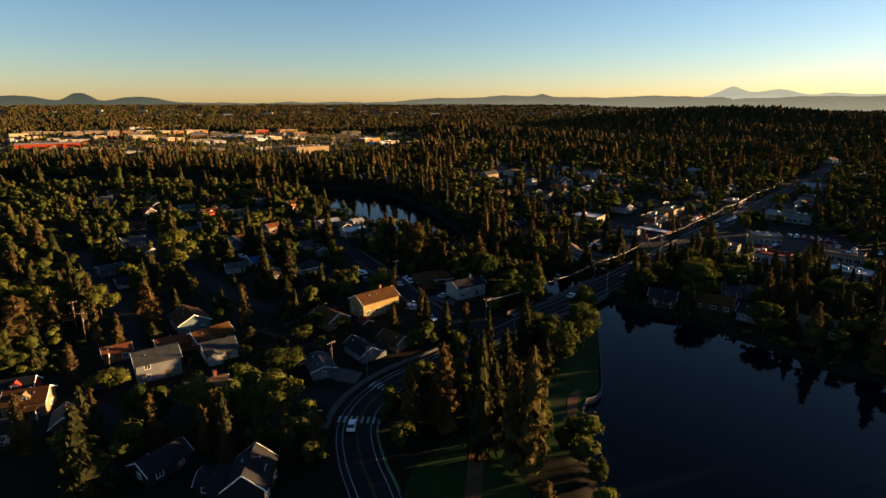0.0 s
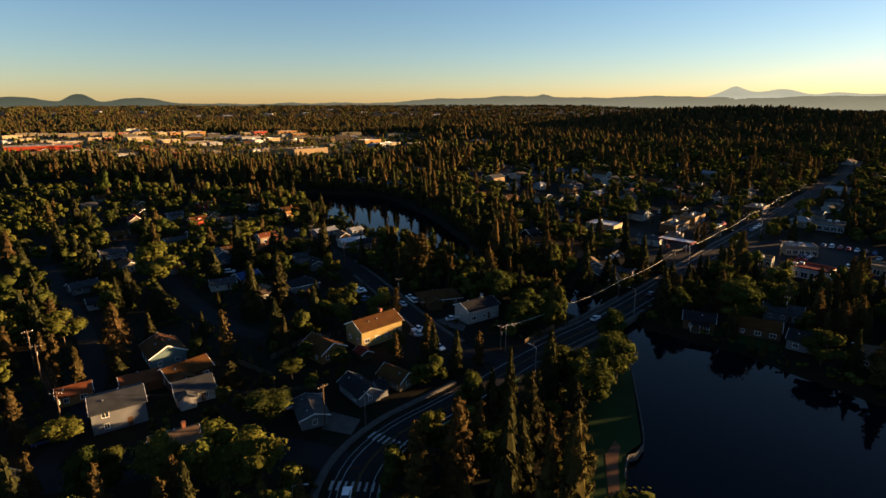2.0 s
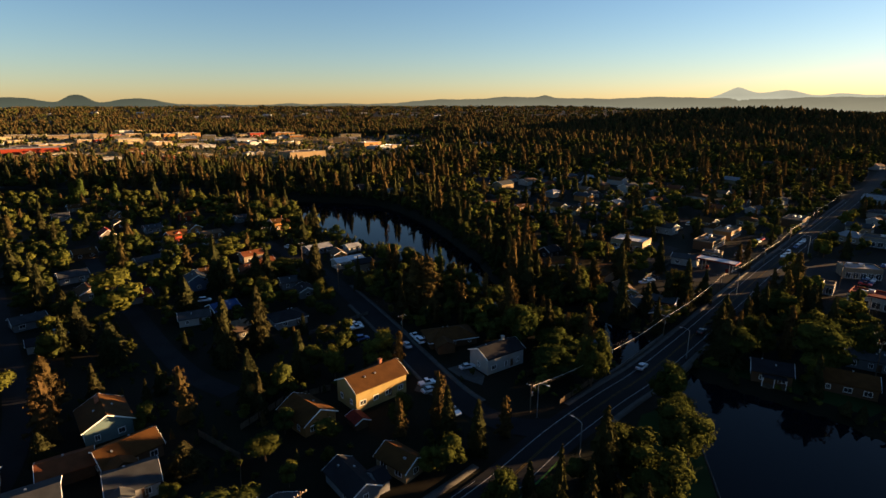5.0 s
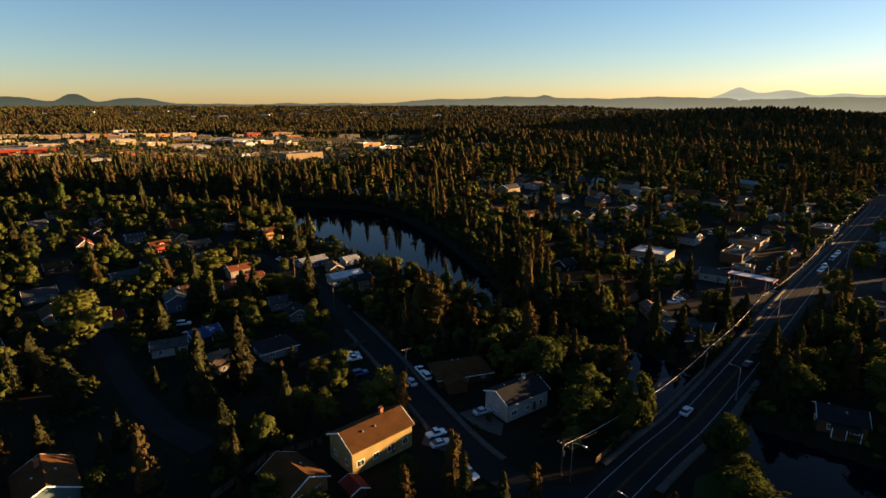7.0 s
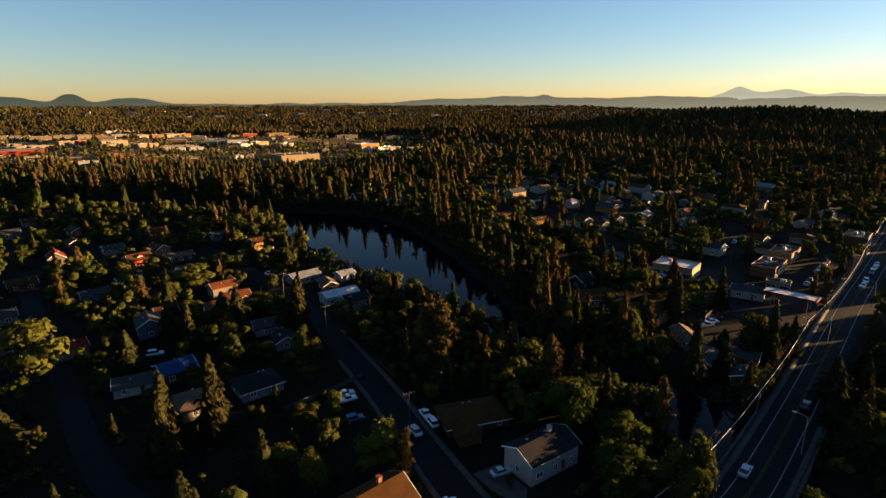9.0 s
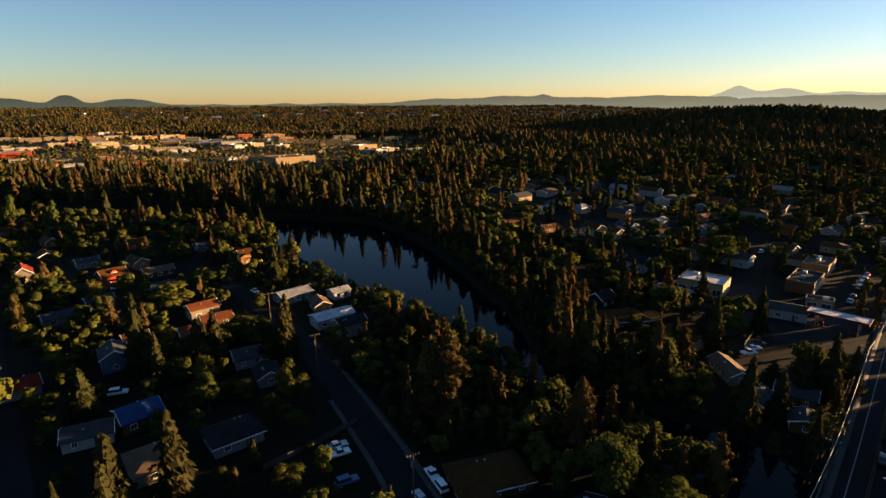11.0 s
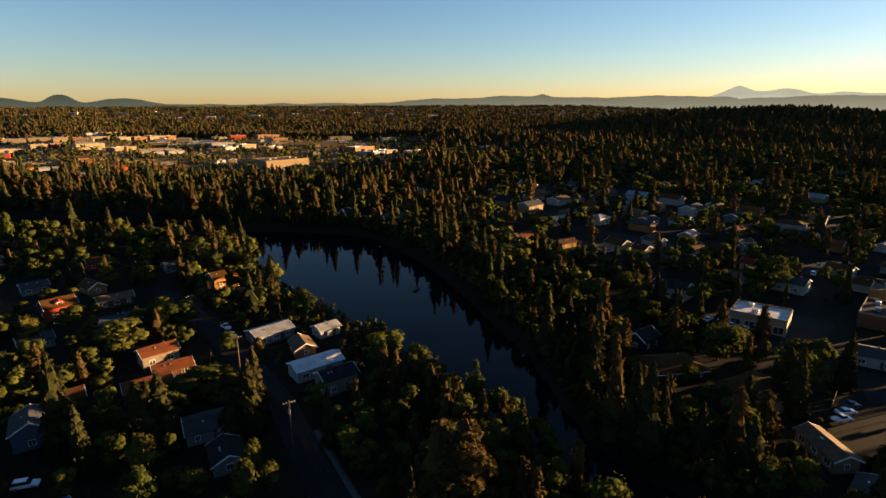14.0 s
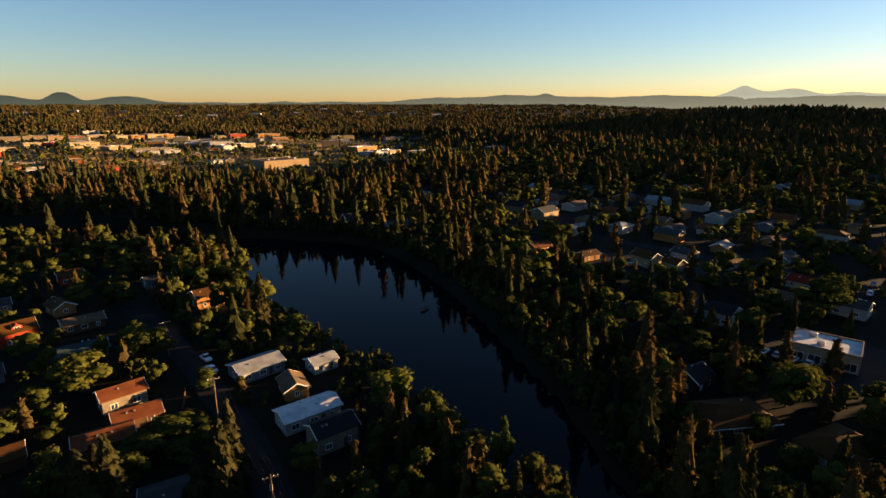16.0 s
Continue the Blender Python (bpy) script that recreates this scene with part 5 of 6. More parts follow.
KINDS = {
    "spruce": ("spruce_tree", "dark green spruce with drooping boughs", "spruce", "bark"),
    "pine": ("pine_tree", "ponderosa pine with rusty evening-lit needles", "pine", "bark_red"),
    "broadleaf": ("broadleaf_tree", "leafy green broadleaf tree with a rounded crown", "broadleaf", "bark"),
    "yellowing": ("broadleaf_tree", "yellow-green broadleaf tree catching the sun", "yellowing", "bark"),
    "poplar": ("poplar_tree", "tall narrow poplar with yellow-green leaves", "poplar", "bark"),
}
STOCK = {}
for k in KINDS:
    STOCK[k] = []
    for v in range(8):
        rs, fine = np.random.RandomState(31 * v + len(k)), v < 4
        if k == "spruce":
            geo = spruce_crown(rs)
        elif k == "pine":
            geo = pine_crown(rs, 74, 30, 0.0135, 0.4, 1) if fine else pine_crown(rs, 48, 22, 0.019, 0.4, 1)
        elif k == "poplar":
            geo = broadleaf_crown(rs, lobes=16, per=90 if fine else 50, narrow=0.9, size=0.021 if fine else 0.03)
        else:
            geo = broadleaf_crown(rs, 20, 88, 1.0, 0.0185, 0.45) if fine else broadleaf_crown(rs, 14, 52, 1.0, 0.026, 0.4)
        me = np_mesh("crown", *geo)
        me.polygons.foreach_set("use_smooth", np.ones(len(me.polygons), bool))
        STOCK[k].append((trunk_mesh(rs, 0.95 if k in ("spruce", "pine") else 0.7, 0 if k == "spruce" else 7), me))

planted = 0


def tree(x, y, h, w, kind, group="garden and street trees"):
    global planted
    nm, label, m, bark = KINDS[kind]
    size = "tall" if h > 14 else "small" if h < 7.5 else "mid-sized"
    zb = float(land(x, y))
    top = thing(nm, f"{size} {label}", "tree", Matrix.Translation((x, y, zb)) @ Matrix.Rotation(planted * 2.4, 4, "Z") @ Matrix.Diagonal((w * 1.05, w * 1.05, h, 1)), group)
    tr, cr = STOCK[kind][planted % 4 + (4 if math.hypot(x, y) > 235 else 0)]
    linked("trunk", tr, M[bark], top)
    linked("crown", cr, M[m], top)
    TAKEN.append((x, y, w * 0.42))
    planted += 1


SPRUCES = [
    (-65.1, 83.7, 18.4, 9.8), (-57.2, 146.2, 12.2, 8.6), (7.4, 97.6, 27, 7.5), (26.3, 132.0, 9.7, 6.6), (118.2, 140.2, 12.9, 8.1), (110.9, 224.5, 13.5, 7.6),
    (69.4, 195.3, 13.1, 12.0), (-87.6, 149.0, 9.2, 5.2), (-69.9, 197.4, 17.9, 8.9), (-61.8, 201.8, 19.2, 9.3), (-49.6, 166.9, 10.6, 4.1), (10.7, 126.2, 20.5, 4.9),
    (80.0, 218.1, 11.8, 8.6), (115.8, 234.7, 9.5, 6.1), (-116.6, 204.5, 13.2, 8.0), (-99.2, 192.0, 12.2, 9.6), (-67.1, 191.4, 17.0, 7.0), (-129.0, 216.5, 12.6, 7.3),
    (-21.6, 232.4, 12.5, 6.7), (59.8, 229.9, 12.0, 6.0), (69.9, 237.8, 14.2, 6.2), (75.9, 237.9, 17.7, 6.9),
]
SPRUCES_A = [
    (62.6, 271.2, 13.7, 8.6), (73.8, 207.6, 13.3, 7.3), (-59.9, 263.7, 17.5, 6.8), (-77.8, 333.7, 18.1, 7.4), (-94.7, 250.1, 22.8, 8.4), (-80.0, 252.8, 14.8, 10.2),
    (-77.0, 255.6, 15.8, 7.9), (-59.2, 258.5, 17.0, 7.7), (-96.7, 230.0, 12.4, 8.8), (-41.4, 252.9, 13.6, 4.1), (-22.7, 226.6, 15.1, 5.1), (61.1, 264.8, 16.5, 7.3),
    (52.1, 320.8, 12.8, 6.8), (67.2, 245.6, 13.8, 6.7), (79.7, 250.6, 14.1, 6.7), (87.8, 250.7, 12.7, 6.5), (-82.2, 259.9, 10.9, 7.0), (-63.0, 257.4, 10.8, 7.3),
    (56.0, 319.8, 10.7, 5.6), (21.1, 316.0, 10.7, 5.2), (50.2, 264.5, 10.5, 5.2), (105.6, 384.7, 17.9, 9.5),
]
SPRUCES_B = [
    (23.3, 377.0, 13.3, 8.4), (21.2, 343.8, 11.4, 7.1), (-7.2, 370.2, 17.2, 12.5),
]
BROADLEAVES = [
    (-43.1, 132.4, 12.9, 10.9), (-114.2, 128.0, 8.5, 7.1),
    (-64.3, 107.7, 8.6, 5.7), (30.5, 138.7, 12.5, 10.0), (40.0, 148.0, 12.3, 10.4), (98.2, 159.2, 10.9, 9.9), (112.2, 155.2, 9.7, 6.4), (136.0, 179.1, 11.9, 14.2),
    (90.1, 189.5, 15.9, 15.0), (128.3, 202.9, 8.9, 9.3), (107.6, 196.0, 10.9, 7.5), (29.0, 89.2, 6.1, 3.6), (-42.8, 149.7, 6, 7.2), (-41.7, 159.1, 6.6, 4.5),
    (2.7, 133.6, 12.1, 5.9), (27.5, 144.7, 12.9, 9.1), (40.0, 155.6, 11.8, 9.1), (64.5, 184.3, 15.5, 10.7),
]
BROADLEAVES_A = [
    (14.0, 203.0, 15.7, 9.6), (22.0, 187.2, 18, 11.8), (29.3, 180.4, 16.2, 7.5), (99.2, 204.3, 11.8, 9.0), (108.0, 204.4, 10.0, 7.3), (102.1, 226.2, 10.2, 8.6),
    (-43.0, 205.7, 6.2, 5.5), (-3.2, 249.6, 10.7, 7.0), (15.7, 206.7, 13.7, 8.3), (24.4, 198.9, 15.8, 11.0), (28.2, 183.4, 15.4, 5.6), (73.4, 194.9, 10.8, 8.7),
    (104.2, 238.3, 7.1, 6.4), (44.0, 165.5, 7.7, 7.1), (-99.6, 309.9, 10.2, 10.0), (-75.6, 274.7, 10.2, 12.1), (-30.9, 282.3, 10.8, 5.0), (60.0, 295.0, 9.4, 11.6),
    (33.4, 255.9, 9.1, 8.0), (46.3, 315.1, 8.3, 7.6), (102.1, 347.3, 12.9, 12.3), (50.2, 347.5, 7.2, 8.9),
]
BROADLEAVES_B = [
    (-77.9, 271.0, 10.8, 11.0), (-130.2, 351.7, 8.9, 6.7), (-78.8, 296.8, 6, 5.1), (56.4, 291.0, 10.9, 10.0), (43.0, 278.0, 6, 5.1), (98.6, 344.7, 13.0, 13.5),
    (46.7, 344.1, 7.6, 8.5), (86.8, 384.5, 11.3, 7.9), (6.1, 376.7, 8.9, 15), (29.5, 434.9, 9.7, 15),
]
PINES = [
    (-124.3, 145.1, 16.1, 14.5), (-0.2, 105.5, 20.8, 8.7), (-7.2, 103.2, 17.3, 7.3), (16.4, 90.6, 27, 9.2), (13.3, 92.3, 23.0, 6.6), (-91.3, 155.9, 15.4, 7.8),
    (17.7, 78.8, 7.9, 5.7), (-98.5, 166.1, 14.7, 8.9), (-95.0, 144.6, 11.3, 3.9), (-18.0, 232.8, 19.2, 13.4), (-14.1, 232.5, 19.4, 13.4), (12.0, 215.6, 18.4, 8.9),
    (48.6, 255.1, 11.8, 7.2), (-162.4, 309.9, 13.0, 7.9), (-119.5, 278.3, 11.1, 7.0), (-73.5, 236.1, 6, 6.8), (2.8, 230.5, 6.6, 5.8), (13.5, 220.1, 14.2, 7.2),
    (25.5, 282.3, 12.4, 5.7), (29.1, 286.4, 14.4, 5.8), (-68.7, 291.8, 7.1, 5.0), (23.0, 295.5, 11.5, 7.0),
]
PINES_A = [
    (30.3, 274.2, 7.4, 6.2), (15.7, 309.4, 8.0, 4.3), (75.4, 304.2, 11.1, 5.9),
]
YELLOW_AND_SUNLIT = [
    # the three around (-45, 108) take yellow leaves to paint sunlight on their crowns
    (-83.8, 121.2, 11.1, 8.5), (-53.8, 107.9, 12.3, 8.8), (-45.5, 108.0, 13.3, 10.2), (-36.6, 108.2, 12.9, 9.8),
    (-116.1, 169.5, 11.7, 9.7), (27.1, 77.6, 7.7, 4.6), (115.0, 204.5, 9.0, 7.2), (-117.8, 225.3, 18, 15), (-43.9, 188.4, 8.2, 6.0), (-36.1, 184.4, 10.0, 5.3),
    (-137.7, 299.7, 9.6, 7.0), (-107.9, 295.0, 10.4, 13.0), (-49.6, 239.4, 6, 4.9), (-33.4, 290.6, 12.1, 10.6), (64.4, 222.0, 6.9, 6.1), (-146.5, 351.5, 7.9, 7.2),
    (-172.6, 377.8, 8.9, 7.1), (-184.7, 377.7, 7.7, 7.0), (-124.6, 378.4, 10.1, 11.8), (-121.8, 400.7, 11.0, 8.9), (-158.5, 438.0, 6, 15),
]
POPLARS = [
    (-11.1, 264.5, 14.6, 4.4),
    (-254.6, 406.4, 19.7, 6.4), (-248.9, 406.5, 21.1, 6.5), (-226.8, 406.8, 17.7, 7.3),
]

SUNNY = [(-25, 175), (-38, 164), (-102.7, 353), (-145.5, 322.8), (61.5, 399.4), (70.5, 393), (97, 289.5), (80.8, 315), (-184, 327), (-95.9, 290), (-92.4, 139), (-95.7, 111), (58.5, 250), (39, 408), (-88.5, 283), (-90.5, 274.5), (-186, 712), (-58, 119)]
for kind, rows in (("spruce", SPRUCES), ("spruce", SPRUCES_A), ("spruce", SPRUCES_B), ("pine", PINES), ("pine", PINES_A), ("broadleaf", BROADLEAVES), ("broadleaf", BROADLEAVES_A), ("broadleaf", BROADLEAVES_B), ("yellowing", YELLOW_AND_SUNLIT), ("poplar", POPLARS)):
    for x, y, h, w in rows:
        if float(shore_distance(x, y)) > 0.5:
            for a, b in SUNNY:
                along, across = (x - a) * math.sin(sa) + (y - b) * math.cos(sa), abs((x - a) * math.cos(sa) - (y - b) * math.sin(sa))
                if 4 < along < 60 and across < 6.5 + w * 0.4:
                    h = min(h, max(6.5, 3.5 + along * math.tan(se)))
            tree(x, y, h, w * (1.2 if kind in ("broadleaf", "yellowing") else 1.1), kind)

GRID = np.zeros((700, 1500), bool)  # what is built over, metre by metre


def mark(x, y, r):
    k, a, b = int(r) + 1, int(x) + 750, int(y)
    for u in range(max(a - k, 0), min(a + k + 1, 1500)):
        for v in range(max(b - k, 0), min(b + k + 1, 700)):
            if (u - 750 - x) ** 2 + (v - y) ** 2 <= r * r:
                GRID[v, u] = True


def is_clear(x, y, r):
    a, b, k = int(x) + 750, int(y), max(1, int(r * 0.75))
    return not (0 <= a < 1500 and 0 <= b < 700 and GRID[max(b - k, 0):b + k + 1, max(a - k, 0):a + k + 1].any())


for line, half in ROADS:
    for px, py in line:
        mark(px, py, half + 0.8)
for a, b, c in TAKEN:
    mark(a, b, c)


def shades(x, y, h):
    """Whether a tree of height h would keep the low sun off one of the sunny house fronts."""
    for a, b in SUNNY:
        along = (x - a) * math.sin(sa) + (y - b) * math.cos(sa)
        across = abs((x - a) * math.cos(sa) - (y - b) * math.sin(sa))
        if 0 < along < 60 and across < 6.5 and h > 2.5 + along * math.tan(se):
            return True
    return False


LOTS = [(84, 112, 262, 302), (70, 104, 294, 328), (130, 200, 236, 296), (40, 80, 386, 418), (22, 45, 96, 168), (-7, 12, 74, 102), (-34, -20, 120, 134)]


def before_house(x, y, h):
    """Whether a tree of height h would stand in an open front yard."""
    for a, b, r in FRONTS:
        ux, uy = 0.09 * (a + 8) / 20, 1.0
        t = min(max((b - y) / (5 + h * 1.1), 0), 1)
        if (x - (a - ux * t * 10)) ** 2 + (y - (b - t * (5 + h * 1.1))) ** 2 < r * r:
            return True
    return False


def open_yard(x, y):
    """The low, open yards west of the curving road."""
    return -112 < x < -26 and 124 < y < 212


def river_yards(x, y):
    """The low growth on the river's inner bend."""
    return -48 < x < 32 and 212 < y < 302


def gardens(x, y):
    """The cottage gardens west of the river, with low round trees."""
    return x < -38 and 205 < y < 440


def in_lot(x, y):
    return any(a < x < b and c < y < d for a, b, c, d in LOTS)


def near_water(x, y):
    return float(shore_distance(x, y)) < 1.5


rng = random.Random(21)
tries = 0
while planted < 298 and tries < 6000:
    tries += 1
    y = rng.uniform(88, 330)
    x = rng.uniform(-0.78, 0.74) * (y + 10) - 10
    kind = rng.choice(("spruce", "spruce", "pine", "broadleaf", "broadleaf", "spruce", "yellowing"))
    h = rng.uniform(7.5, 12.5) if kind in ("broadleaf", "yellowing") else rng.uniform(11, 18)
    if open_yard(x, y) or river_yards(x, y):
        h *= 0.5
    if gardens(x, y) and kind in ("spruce", "pine") and rng.random() < 0.6:
        kind, h = "broadleaf", h * 0.6
    w = h * (rng.uniform(0.6, 0.85) if kind in ("broadleaf", "yellowing") else rng.uniform(0.38, 0.52))
    if not in_lot(x, y) and not near_water(x, y) and is_clear(x, y, w * 0.4) and not before_house(x, y, h) and not shades(x, y, h):
        mark(x, y, w * 0.42)
        tree(x, y, h, w, kind, group="garden and street trees")


# farther woods, too many to count, and low garden shrubs
def small_crown(kind, rs, fine):
    """Crowns for woods: 3 for the nearest, then coarser, -1 for the distance."""
    if kind == "spruce":
        return spruce_crown(rs, 14, True, ((0.35, 1.05, 0.9),), 1.15) if fine == 3 else spruce_crown(rs, 10, False, ((0.3, 0.75, 1.0), (0.6, 1.08, 0.7)), 1.5) if fine == 2 else spruce_crown(rs, 7, False, ((0.5, 1.08, 0.9),), 1.9) if fine == 1 else tiers(rs, 6, 6, 0.3) if fine == 0 else tiers(rs, 3, 4, 0.3)
    if kind == "pine":
        return pine_crown(rs, 30, 14, 0.02, 0.4, 1) if fine == 3 else pine_crown(rs, 17, 8, 0.032, 0.4, 1) if fine == 2 else pine_crown(rs, 11, 5, 0.045, k=1) if fine == 1 else joined([tiers(rs, 6, 6, 0.35, 1.0, 0.8), tiers(rs, 3, 4, 0.5, 1.0, 0.7)]) if fine == 0 else tiers(rs, 3, 5, 0.38, 1.05, 0.8)
    return broadleaf_crown(rs, 10, 32, 1.0, 0.027, 0.42) if fine == 3 else broadleaf_crown(rs, 7, 12, 1.0, 0.044, 0.35) if fine == 2 else broadleaf_crown(rs, 7, 5, 1.0, 0.065, 0.2, 1) if fine == 1 else broadleaf_crown(rs, 5, 3, 1.0, 0.09, 0.2, 1) if fine == 0 else broadleaf_crown(rs, 3, 0, k=1)


def grove(rs):
    """A small stand of far conifers, 1 wide."""
    out = []
    for i in range(3):
        v, f = tiers(rs, 2, 3, 0.3)
        w, h, a = rs.uniform(0.3, 0.46), rs.uniform(0.65, 1.05), i * 2.1 + rs.uniform(-0.5, 0.5)
        out.append((v * (w, w, h) + (0.33 * math.cos(a), 0.33 * math.sin(a), 0), f))
    return joined(out)


rs = np.random.RandomState(77)
STUFF = {k: [] for k in ("spruce", "pine", "broadleaf", "yellowing")}
CROWNS = {(k, d): [small_crown(k, rs, d) for _ in range(6)] for k in STUFF for d in (3, 2, 1, 0, -1)}
CROWNS.update({(k, -2): [grove(rs) for _ in range(6)] for k in STUFF})


def add_far(kind, x, y, h, w, detail, z=None):
    v, f = CROWNS[kind, detail][rs.randint(6)]
    a = rs.rand() * 6.283
    c, s = math.cos(a) * w, math.sin(a) * w
    p = np.c_[v[:, 0] * c - v[:, 1] * s + x, v[:, 0] * s + v[:, 1] * c + y, v[:, 2] * h + (float(level(x, y)) if z is None else z) - 0.3]
    STUFF[kind].append((p, f))


def fineness(x, y, h):
    return 0 if h <= 4 else 3 if math.hypot(x + 12, max(0, y - 180)) < 130 else 2 if y < 430 else 1


RIGHT_Y, RIGHT_X = zip(*sorted((y, x) for x, y in BANK_RIGHT[2:]))


def right_bank(x, y):
    """The river's far side, whose tall trees stand mirrored in it."""
    return x > np.interp(y, RIGHT_Y, RIGHT_X) - 3 or (x < -30 and y > 440)


def open_town(x, y):
    return -900 < x < 60 and 640 < y < 1230 and rs.rand() < (0.78 if x < -130 else 0.55)


def scatter(n, y0, y1, spread):
    """Random spots on dry, open ground, with their height."""
    y = rs.uniform(y0, y1, n)
    x = rs.uniform(-spread, spread, n) * (y + 20) - 10
    d = shore_distance(x, y)
    keep = d > 1.0
    x, y, d = x[keep], y[keep], d[keep]
    return zip(x.tolist(), y.tolist(), land(x, y).tolist(), d.tolist())


def pond_view(x, y, h):
    """Low growth only on the pond's near bank."""
    if -80 < x < -20 and 283 < y < 372:
        return min(h, 3.5)
    if -34 < x < 4 and 255 < y < 325:
        return min(h, 8.0 if y > 286 else 13.0)
    return h


# the close rows along both banks
for points, lo, hi, tall in ((BANK_RIGHT[1:15], 5.5, 9.0, 0.10), (BANK_LEFT[9:18], 10.0, 14.0, 0.04)):
    bank = spline(points, 3.2)
    for (x, y), (nx, ny) in zip(bank.tolist(), sides(bank).tolist()):
        for back in (2.6, 7.0, 12.0):
            bx, by = x + nx * (back + rs.uniform(-1.5, 1.5)), y + ny * (back + rs.uniform(-1.5, 1.5))
            kind = ("spruce", "broadleaf", "broadleaf", "pine")[rs.randint(4)]
            h = pond_view(bx, by, rs.uniform(lo, hi) * (0.8 if kind == "broadleaf" else 1))
            if rs.rand() < tall:
                kind, h = ("spruce", "pine")[rs.randint(2)], pond_view(bx, by, rs.uniform(17, 23))
            w = h * (0.85 if kind == "broadleaf" else rs.uniform(0.42, 0.55) if h < 14 else 0.4)
            if float(shore_distance(bx, by)) > 1.5 and is_clear(bx, by, w * 0.25) and not shades(bx, by, h):
                add_far(kind, bx, by, h, w, fineness(bx, by, h), float(land(bx, by)))
                mark(bx, by, w * 0.22)
for x, y, z, d in scatter(19000, 120, 475, 0.75):
    if d > 5 or in_lot(x, y):
        continue
    kind = ("broadleaf", "yellowing", "spruce")[rs.randint(3)]
    h = rs.uniform(1.4, 4.8) if x > -20 else rs.uniform(1.2, 3.4)
    if is_clear(x, y, 1.0):
        add_far(kind, x, y, h, h * rs.uniform(0.8, 1.2), -1, z)
        mark(x, y, h * 0.3)


for i in range(700):
    x, y = rs.uniform(64, 190), rs.uniform(105, 215)
    if float(shore_distance(x, y)) < 2:
        continue
    kind = ("spruce", "broadleaf", "broadleaf", "broadleaf", "pine")[rs.randint(5)]
    h = rs.uniform(10, 15) if kind in ("spruce", "pine") else rs.uniform(8, 12)
    w = h * (rs.uniform(0.75, 0.95) if kind == "broadleaf" else rs.uniform(0.42, 0.55))
    if is_clear(x, y, w * 0.4) and not before_house(x, y, h * 0.5):
        add_far(kind, x, y, h, w, fineness(x, y, h), float(land(x, y)))
        mark(x, y, w * 0.4)
for x, y, z, d in scatter(9000, 205, 420, 0.5):
    if d > 34 or in_lot(x, y) or x > 75:
        continue
    kind = ("spruce", "pine", "broadleaf", "broadleaf", "broadleaf", "yellowing")[rs.randint(6)]
    h = rs.uniform(10, 17) if kind in ("spruce", "pine") else rs.uniform(7, 13)
    h = pond_view(x, y, h)
    if right_bank(x, y) and d < 34 and rs.rand() < 0.8:
        h = min(h, rs.uniform(4.5, 8))
    if river_yards(x, y) and not right_bank(x, y):
        if rs.rand() < 0.35:
            continue
        h = min(h, rs.uniform(5, 10))
    w = h * (rs.uniform(0.75, 1.0) if kind in ("broadleaf", "yellowing") else rs.uniform(0.46, 0.6))
    if not is_clear(x, y, w * 0.4) or before_house(x, y, h * 0.8) or shades(x, y, h):
        continue
    add_far(kind, x, y, h, w, fineness(x, y, h), z)
    mark(x, y, w * 0.36)
for x, y, z, d in scatter(9000, 92, 400, 0.92):
    if in_lot(x, y):
        continue
    kind = ("spruce", "pine", "broadleaf", "broadleaf", "yellowing", "broadleaf")[rs.randint(6)]
    if x > 62 and y > 236 and rs.rand() < 0.5:
        continue
    if gardens(x, y):
        if rs.rand() < 0.3:
            continue
        if rs.rand() < 0.7:
            kind = ("broadleaf", "yellowing", "broadleaf")[rs.randint(3)]
    shrub = rs.rand() < 0.22 or ((open_yard(x, y) or river_yards(x, y)) and rs.rand() < 0.9)
    if shrub and rs.rand() < 0.35:
        continue
    h = rs.uniform(1.4, 3.4) if shrub else rs.uniform(9, 16) if kind in ("spruce", "pine") else rs.uniform(6, 11)
    if gardens(x, y) and not shrub:
        h *= 0.78
    h = pond_view(x, y, h)
    w = h * (rs.uniform(0.75, 1.1) if kind in ("broadleaf", "yellowing") else rs.uniform(0.42, 0.58))
    if not is_clear(x, y, w * 0.4) or before_house(x, y, h) or (not shrub and shades(x, y, h)):
        continue
    add_far(kind, x, y, h, w, fineness(x, y, h), z)
    mark(x, y, w * (0.25 if shrub else 0.36))
for x, y, z, d in scatter(5600, 390, 660, 0.95):
    if in_lot(x, y):
        continue
    kind = ("spruce", "pine", "broadleaf", "spruce", "broadleaf", "yellowing", "pine")[rs.randint(7)]
    h = rs.uniform(12, 21) if kind in ("spruce", "pine") else rs.uniform(8, 14)
    if y > 600 and x < -60:
        h *= 0.65
    elif x < -15 and y < 520 and not right_bank(x, y):
        kind, h = ("broadleaf", "yellowing", "broadleaf", "pine")[rs.randint(4)], h * 0.55
    if x > 40 and y < 520 and rs.rand() < 0.42:
        continue
    if x > -60 and rs.rand() < 0.75:
        kind = ("pine", "broadleaf", "broadleaf", "yellowing", "broadleaf")[rs.randint(5)]
        h = h if kind == "pine" else rs.uniform(7, 12)
    w = h * (rs.uniform(0.8, 1.1) if kind in ("broadleaf", "yellowing") else rs.uniform(0.5, 0.66))
    if not is_clear(x, y, w * 0.4) or before_house(x, y, h * 0.6) or shades(x, y, h):
        continue
    add_far(kind, x, y, h, w, fineness(x, y, h), z)
    mark(x, y, w * 0.36)
far_taken = np.array([t for t in TAKEN if t[1] > 480])
ZONES = ((560, 900, 6600, 0), (900, 1400, 8000, -1), (1400, 2300, 7000, -1), (2300, 4620, 5200, -2))
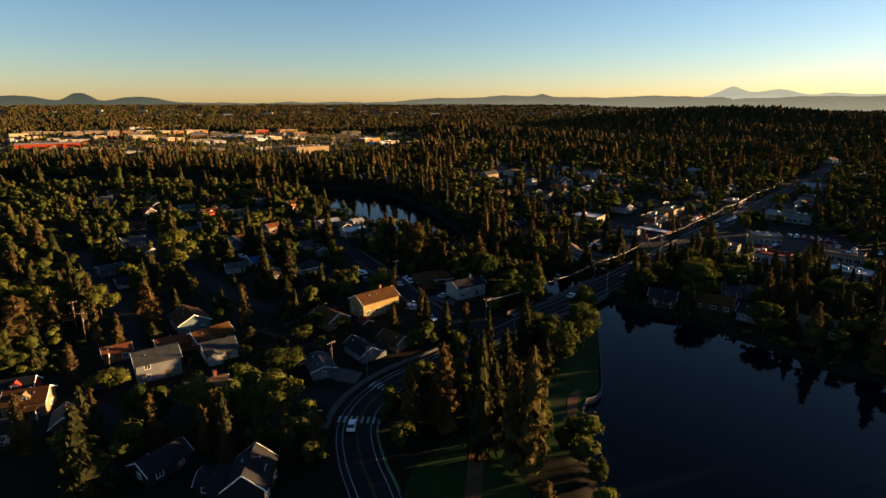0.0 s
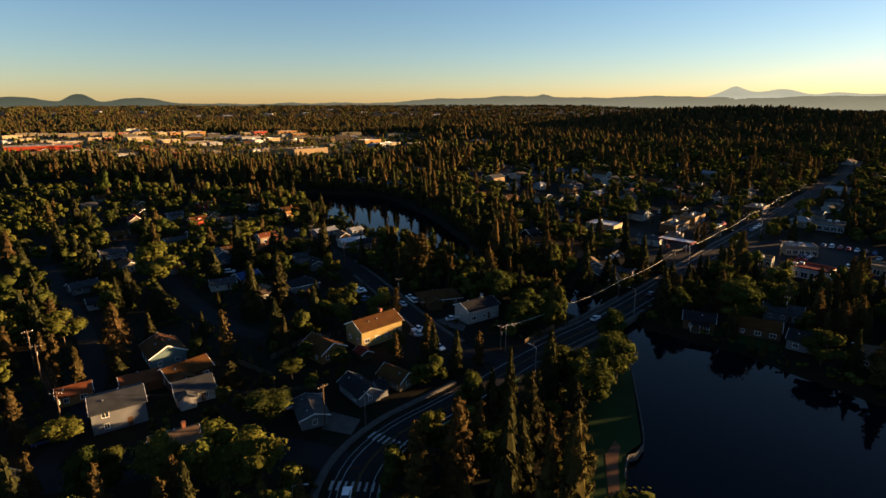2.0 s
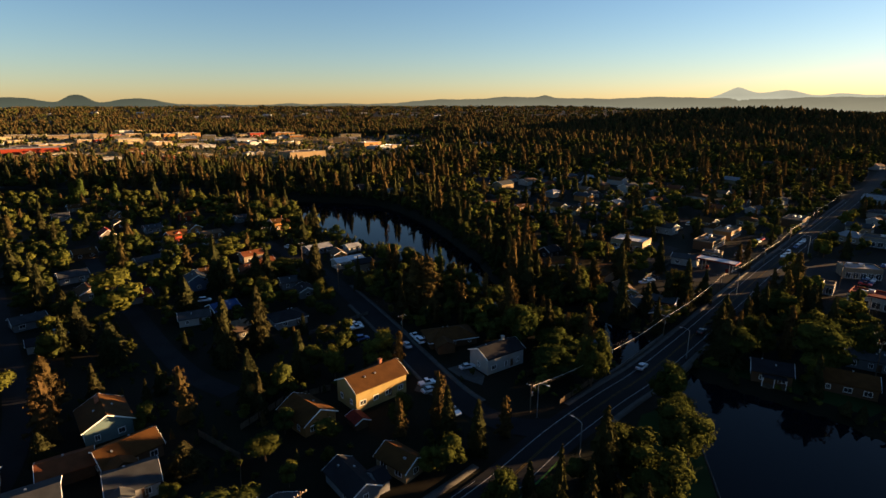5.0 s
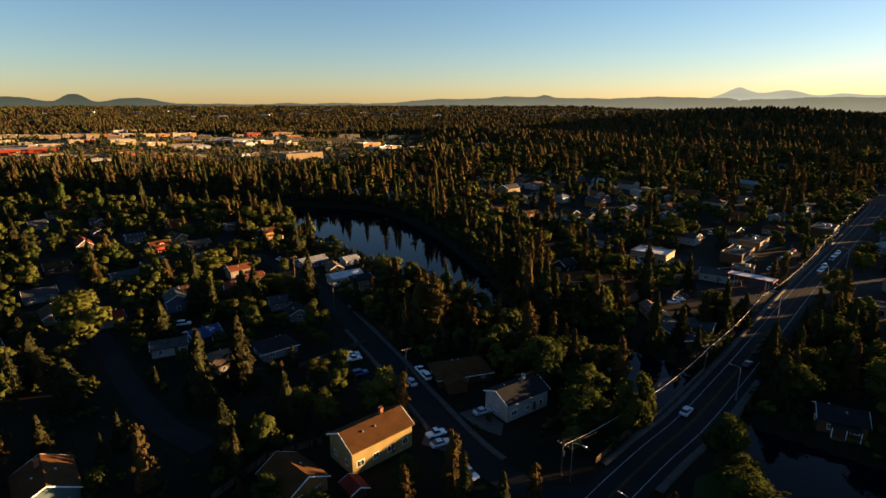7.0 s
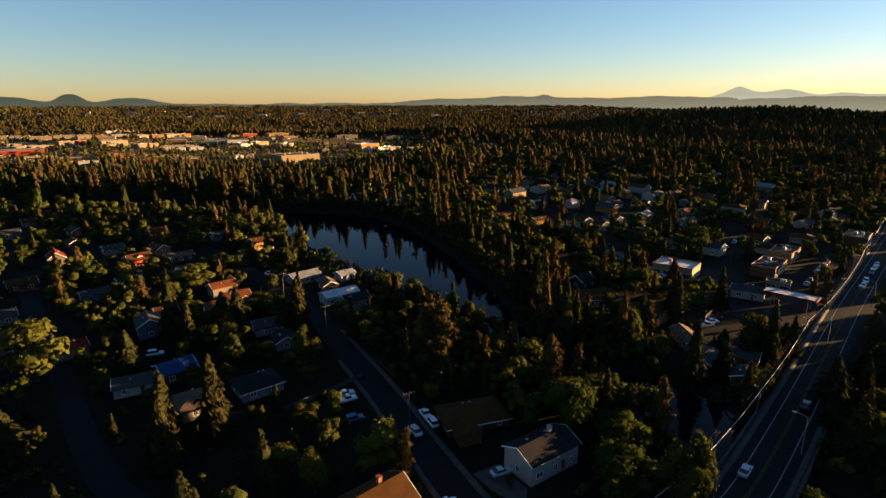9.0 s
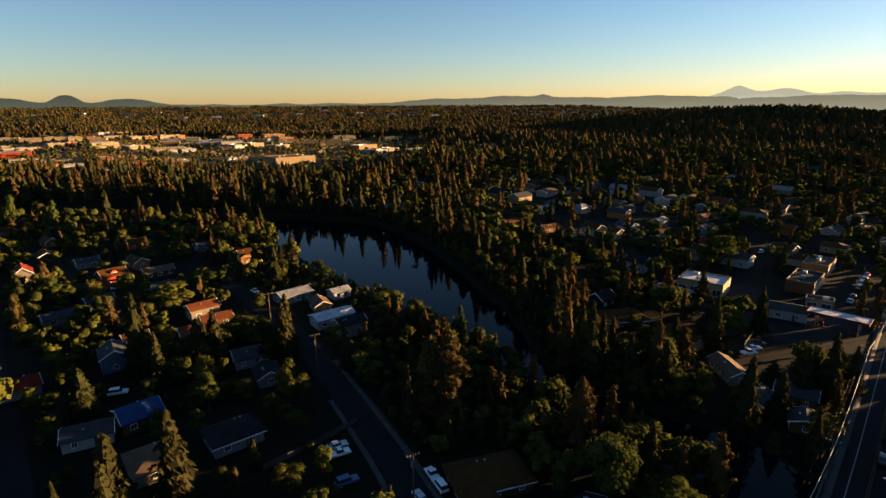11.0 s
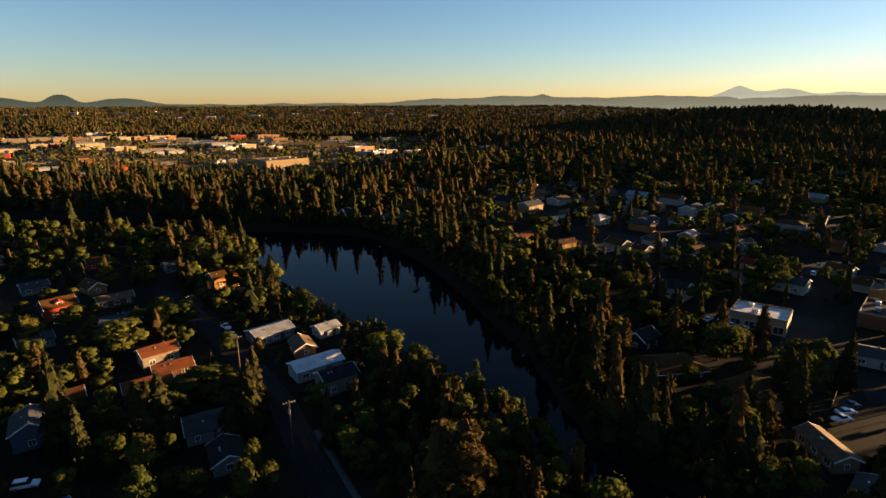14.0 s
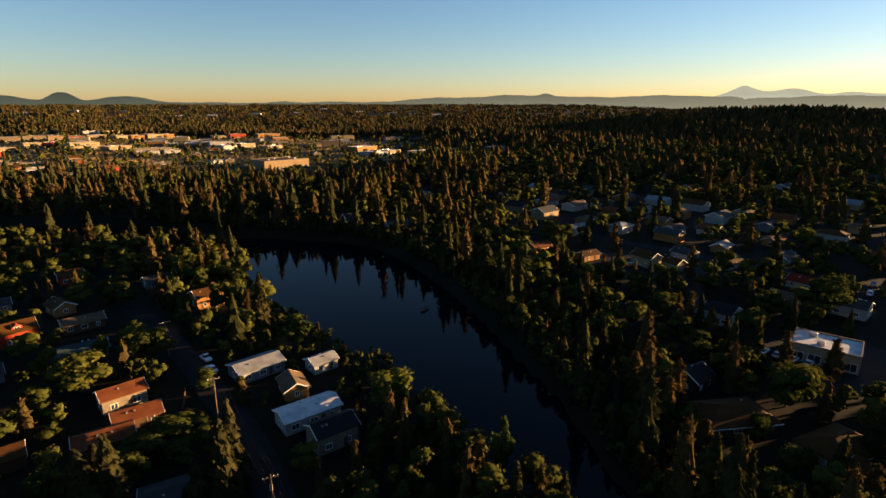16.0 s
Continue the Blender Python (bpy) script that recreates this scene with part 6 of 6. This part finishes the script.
for r0, r1, n, detail in ZONES:
    R, A = np.sqrt(rs.uniform(r0 * r0, r1 * r1, n)), rs.uniform(-0.80, 0.80, n)
    X, Y = R * np.sin(A) - 10, R * np.cos(A) + 20
    if detail == -1:
        HU, HV = rs.uniform(-1.08, 1.05, 1900) * 540, rs.uniform(-1.7, 0.5, 1900) * 260
        X, Y = np.r_[X, 830 + HU * 0.906 + HV * 0.423], np.r_[Y, 1215 - HU * 0.423 + HV * 0.906]
    for x, y, z in zip(X.tolist(), Y.tolist(), level(X, Y).tolist()):
        r = math.hypot(x, y)
        if y < 640 or open_town(x, y) or (r < 1500 and np.any(np.hypot(far_taken[:, 0] - x, far_taken[:, 1] - y) < far_taken[:, 2] * 0.7)):
            continue
        kind = ("spruce", "pine", "broadleaf", "pine", "broadleaf", "broadleaf", "yellowing")[rs.randint(7)] if r < 1000 else ("spruce", "pine", "pine", "spruce", "pine", "broadleaf")[rs.randint(6)]
        if r < 900 and rs.rand() < 0.45:
            kind = ("broadleaf", "broadleaf", "yellowing")[rs.randint(3)]
        h = (rs.uniform(12, 20) if x > -40 else rs.uniform(10, 16)) if kind in ("spruce", "pine") else rs.uniform(8, 14)
        if -900 < x < -60 and 640 < y < 1230:
            kind, h = ("broadleaf", "yellowing", "pine")[rs.randint(3)], h * 0.62
        if detail == -2:
            add_far(kind, x, y, rs.uniform(11, 17), rs.uniform(22, 34), detail, z)
        else:
            add_far(kind, x, y, h * (0.85 if r > 1400 else 1), h * (0.68 if kind in ("spruce", "pine") else 0.95) * (1 + max(0, r - 1000) / 2200), detail, z)
# standing dry grass on the open lots
gn = 7500
gt, gr = rs.rand(gn) * 6.283, np.sqrt(rs.rand(gn))
pick = rs.rand(gn) < 0.65
gx_ = np.where(pick, -420 + 320 * gr * np.cos(gt), -500 + 370 * gr * np.cos(gt))
gy_ = np.where(pick, 800 + 172 * gr * np.sin(gt), 1060 + 104 * gr * np.sin(gt))
ga, gw, gh = rs.rand(gn) * 3.14, rs.uniform(1.0, 2.6, gn), rs.uniform(0.35, 0.9, gn)
gz = level(gx_, gy_) + 1.0
gc, gs = np.cos(ga) * gw, np.sin(ga) * gw
gv = np.stack([np.c_[gx_ - gc, gy_ - gs, gz], np.c_[gx_ + gc, gy_ + gs, gz], np.c_[gx_ + gc * 0.6, gy_ + gs * 0.6, gz + gh + 0.3], np.c_[gx_ - gc * 0.8, gy_ - gs * 0.8, gz + gh]], 1).reshape(-1, 3)
tagged(linked("dry_grass", np_mesh("dry_grass", gv, np.arange(4 * gn).reshape(gn, 4)), M["grassland"]), "tall dry orange grass standing on open lots", "grass", kind="stuff")
for kind, rows in STUFF.items():
    ob = linked("woodland", np_mesh("woodland", *joined(rows)), M[kind])
    ob.data.polygons.foreach_set("use_smooth", np.ones(len(ob.data.polygons), bool))
    tagged(ob, {"spruce": "dark spruce woodland and hedges stretching to the horizon", "pine": "rusty-lit pine woodland stretching to the horizon", "broadleaf": "green broadleaf trees and shrubs between far houses",
                "yellowing": "yellow-green trees and shrubs between far houses"}[kind], "woodland", kind="stuff")
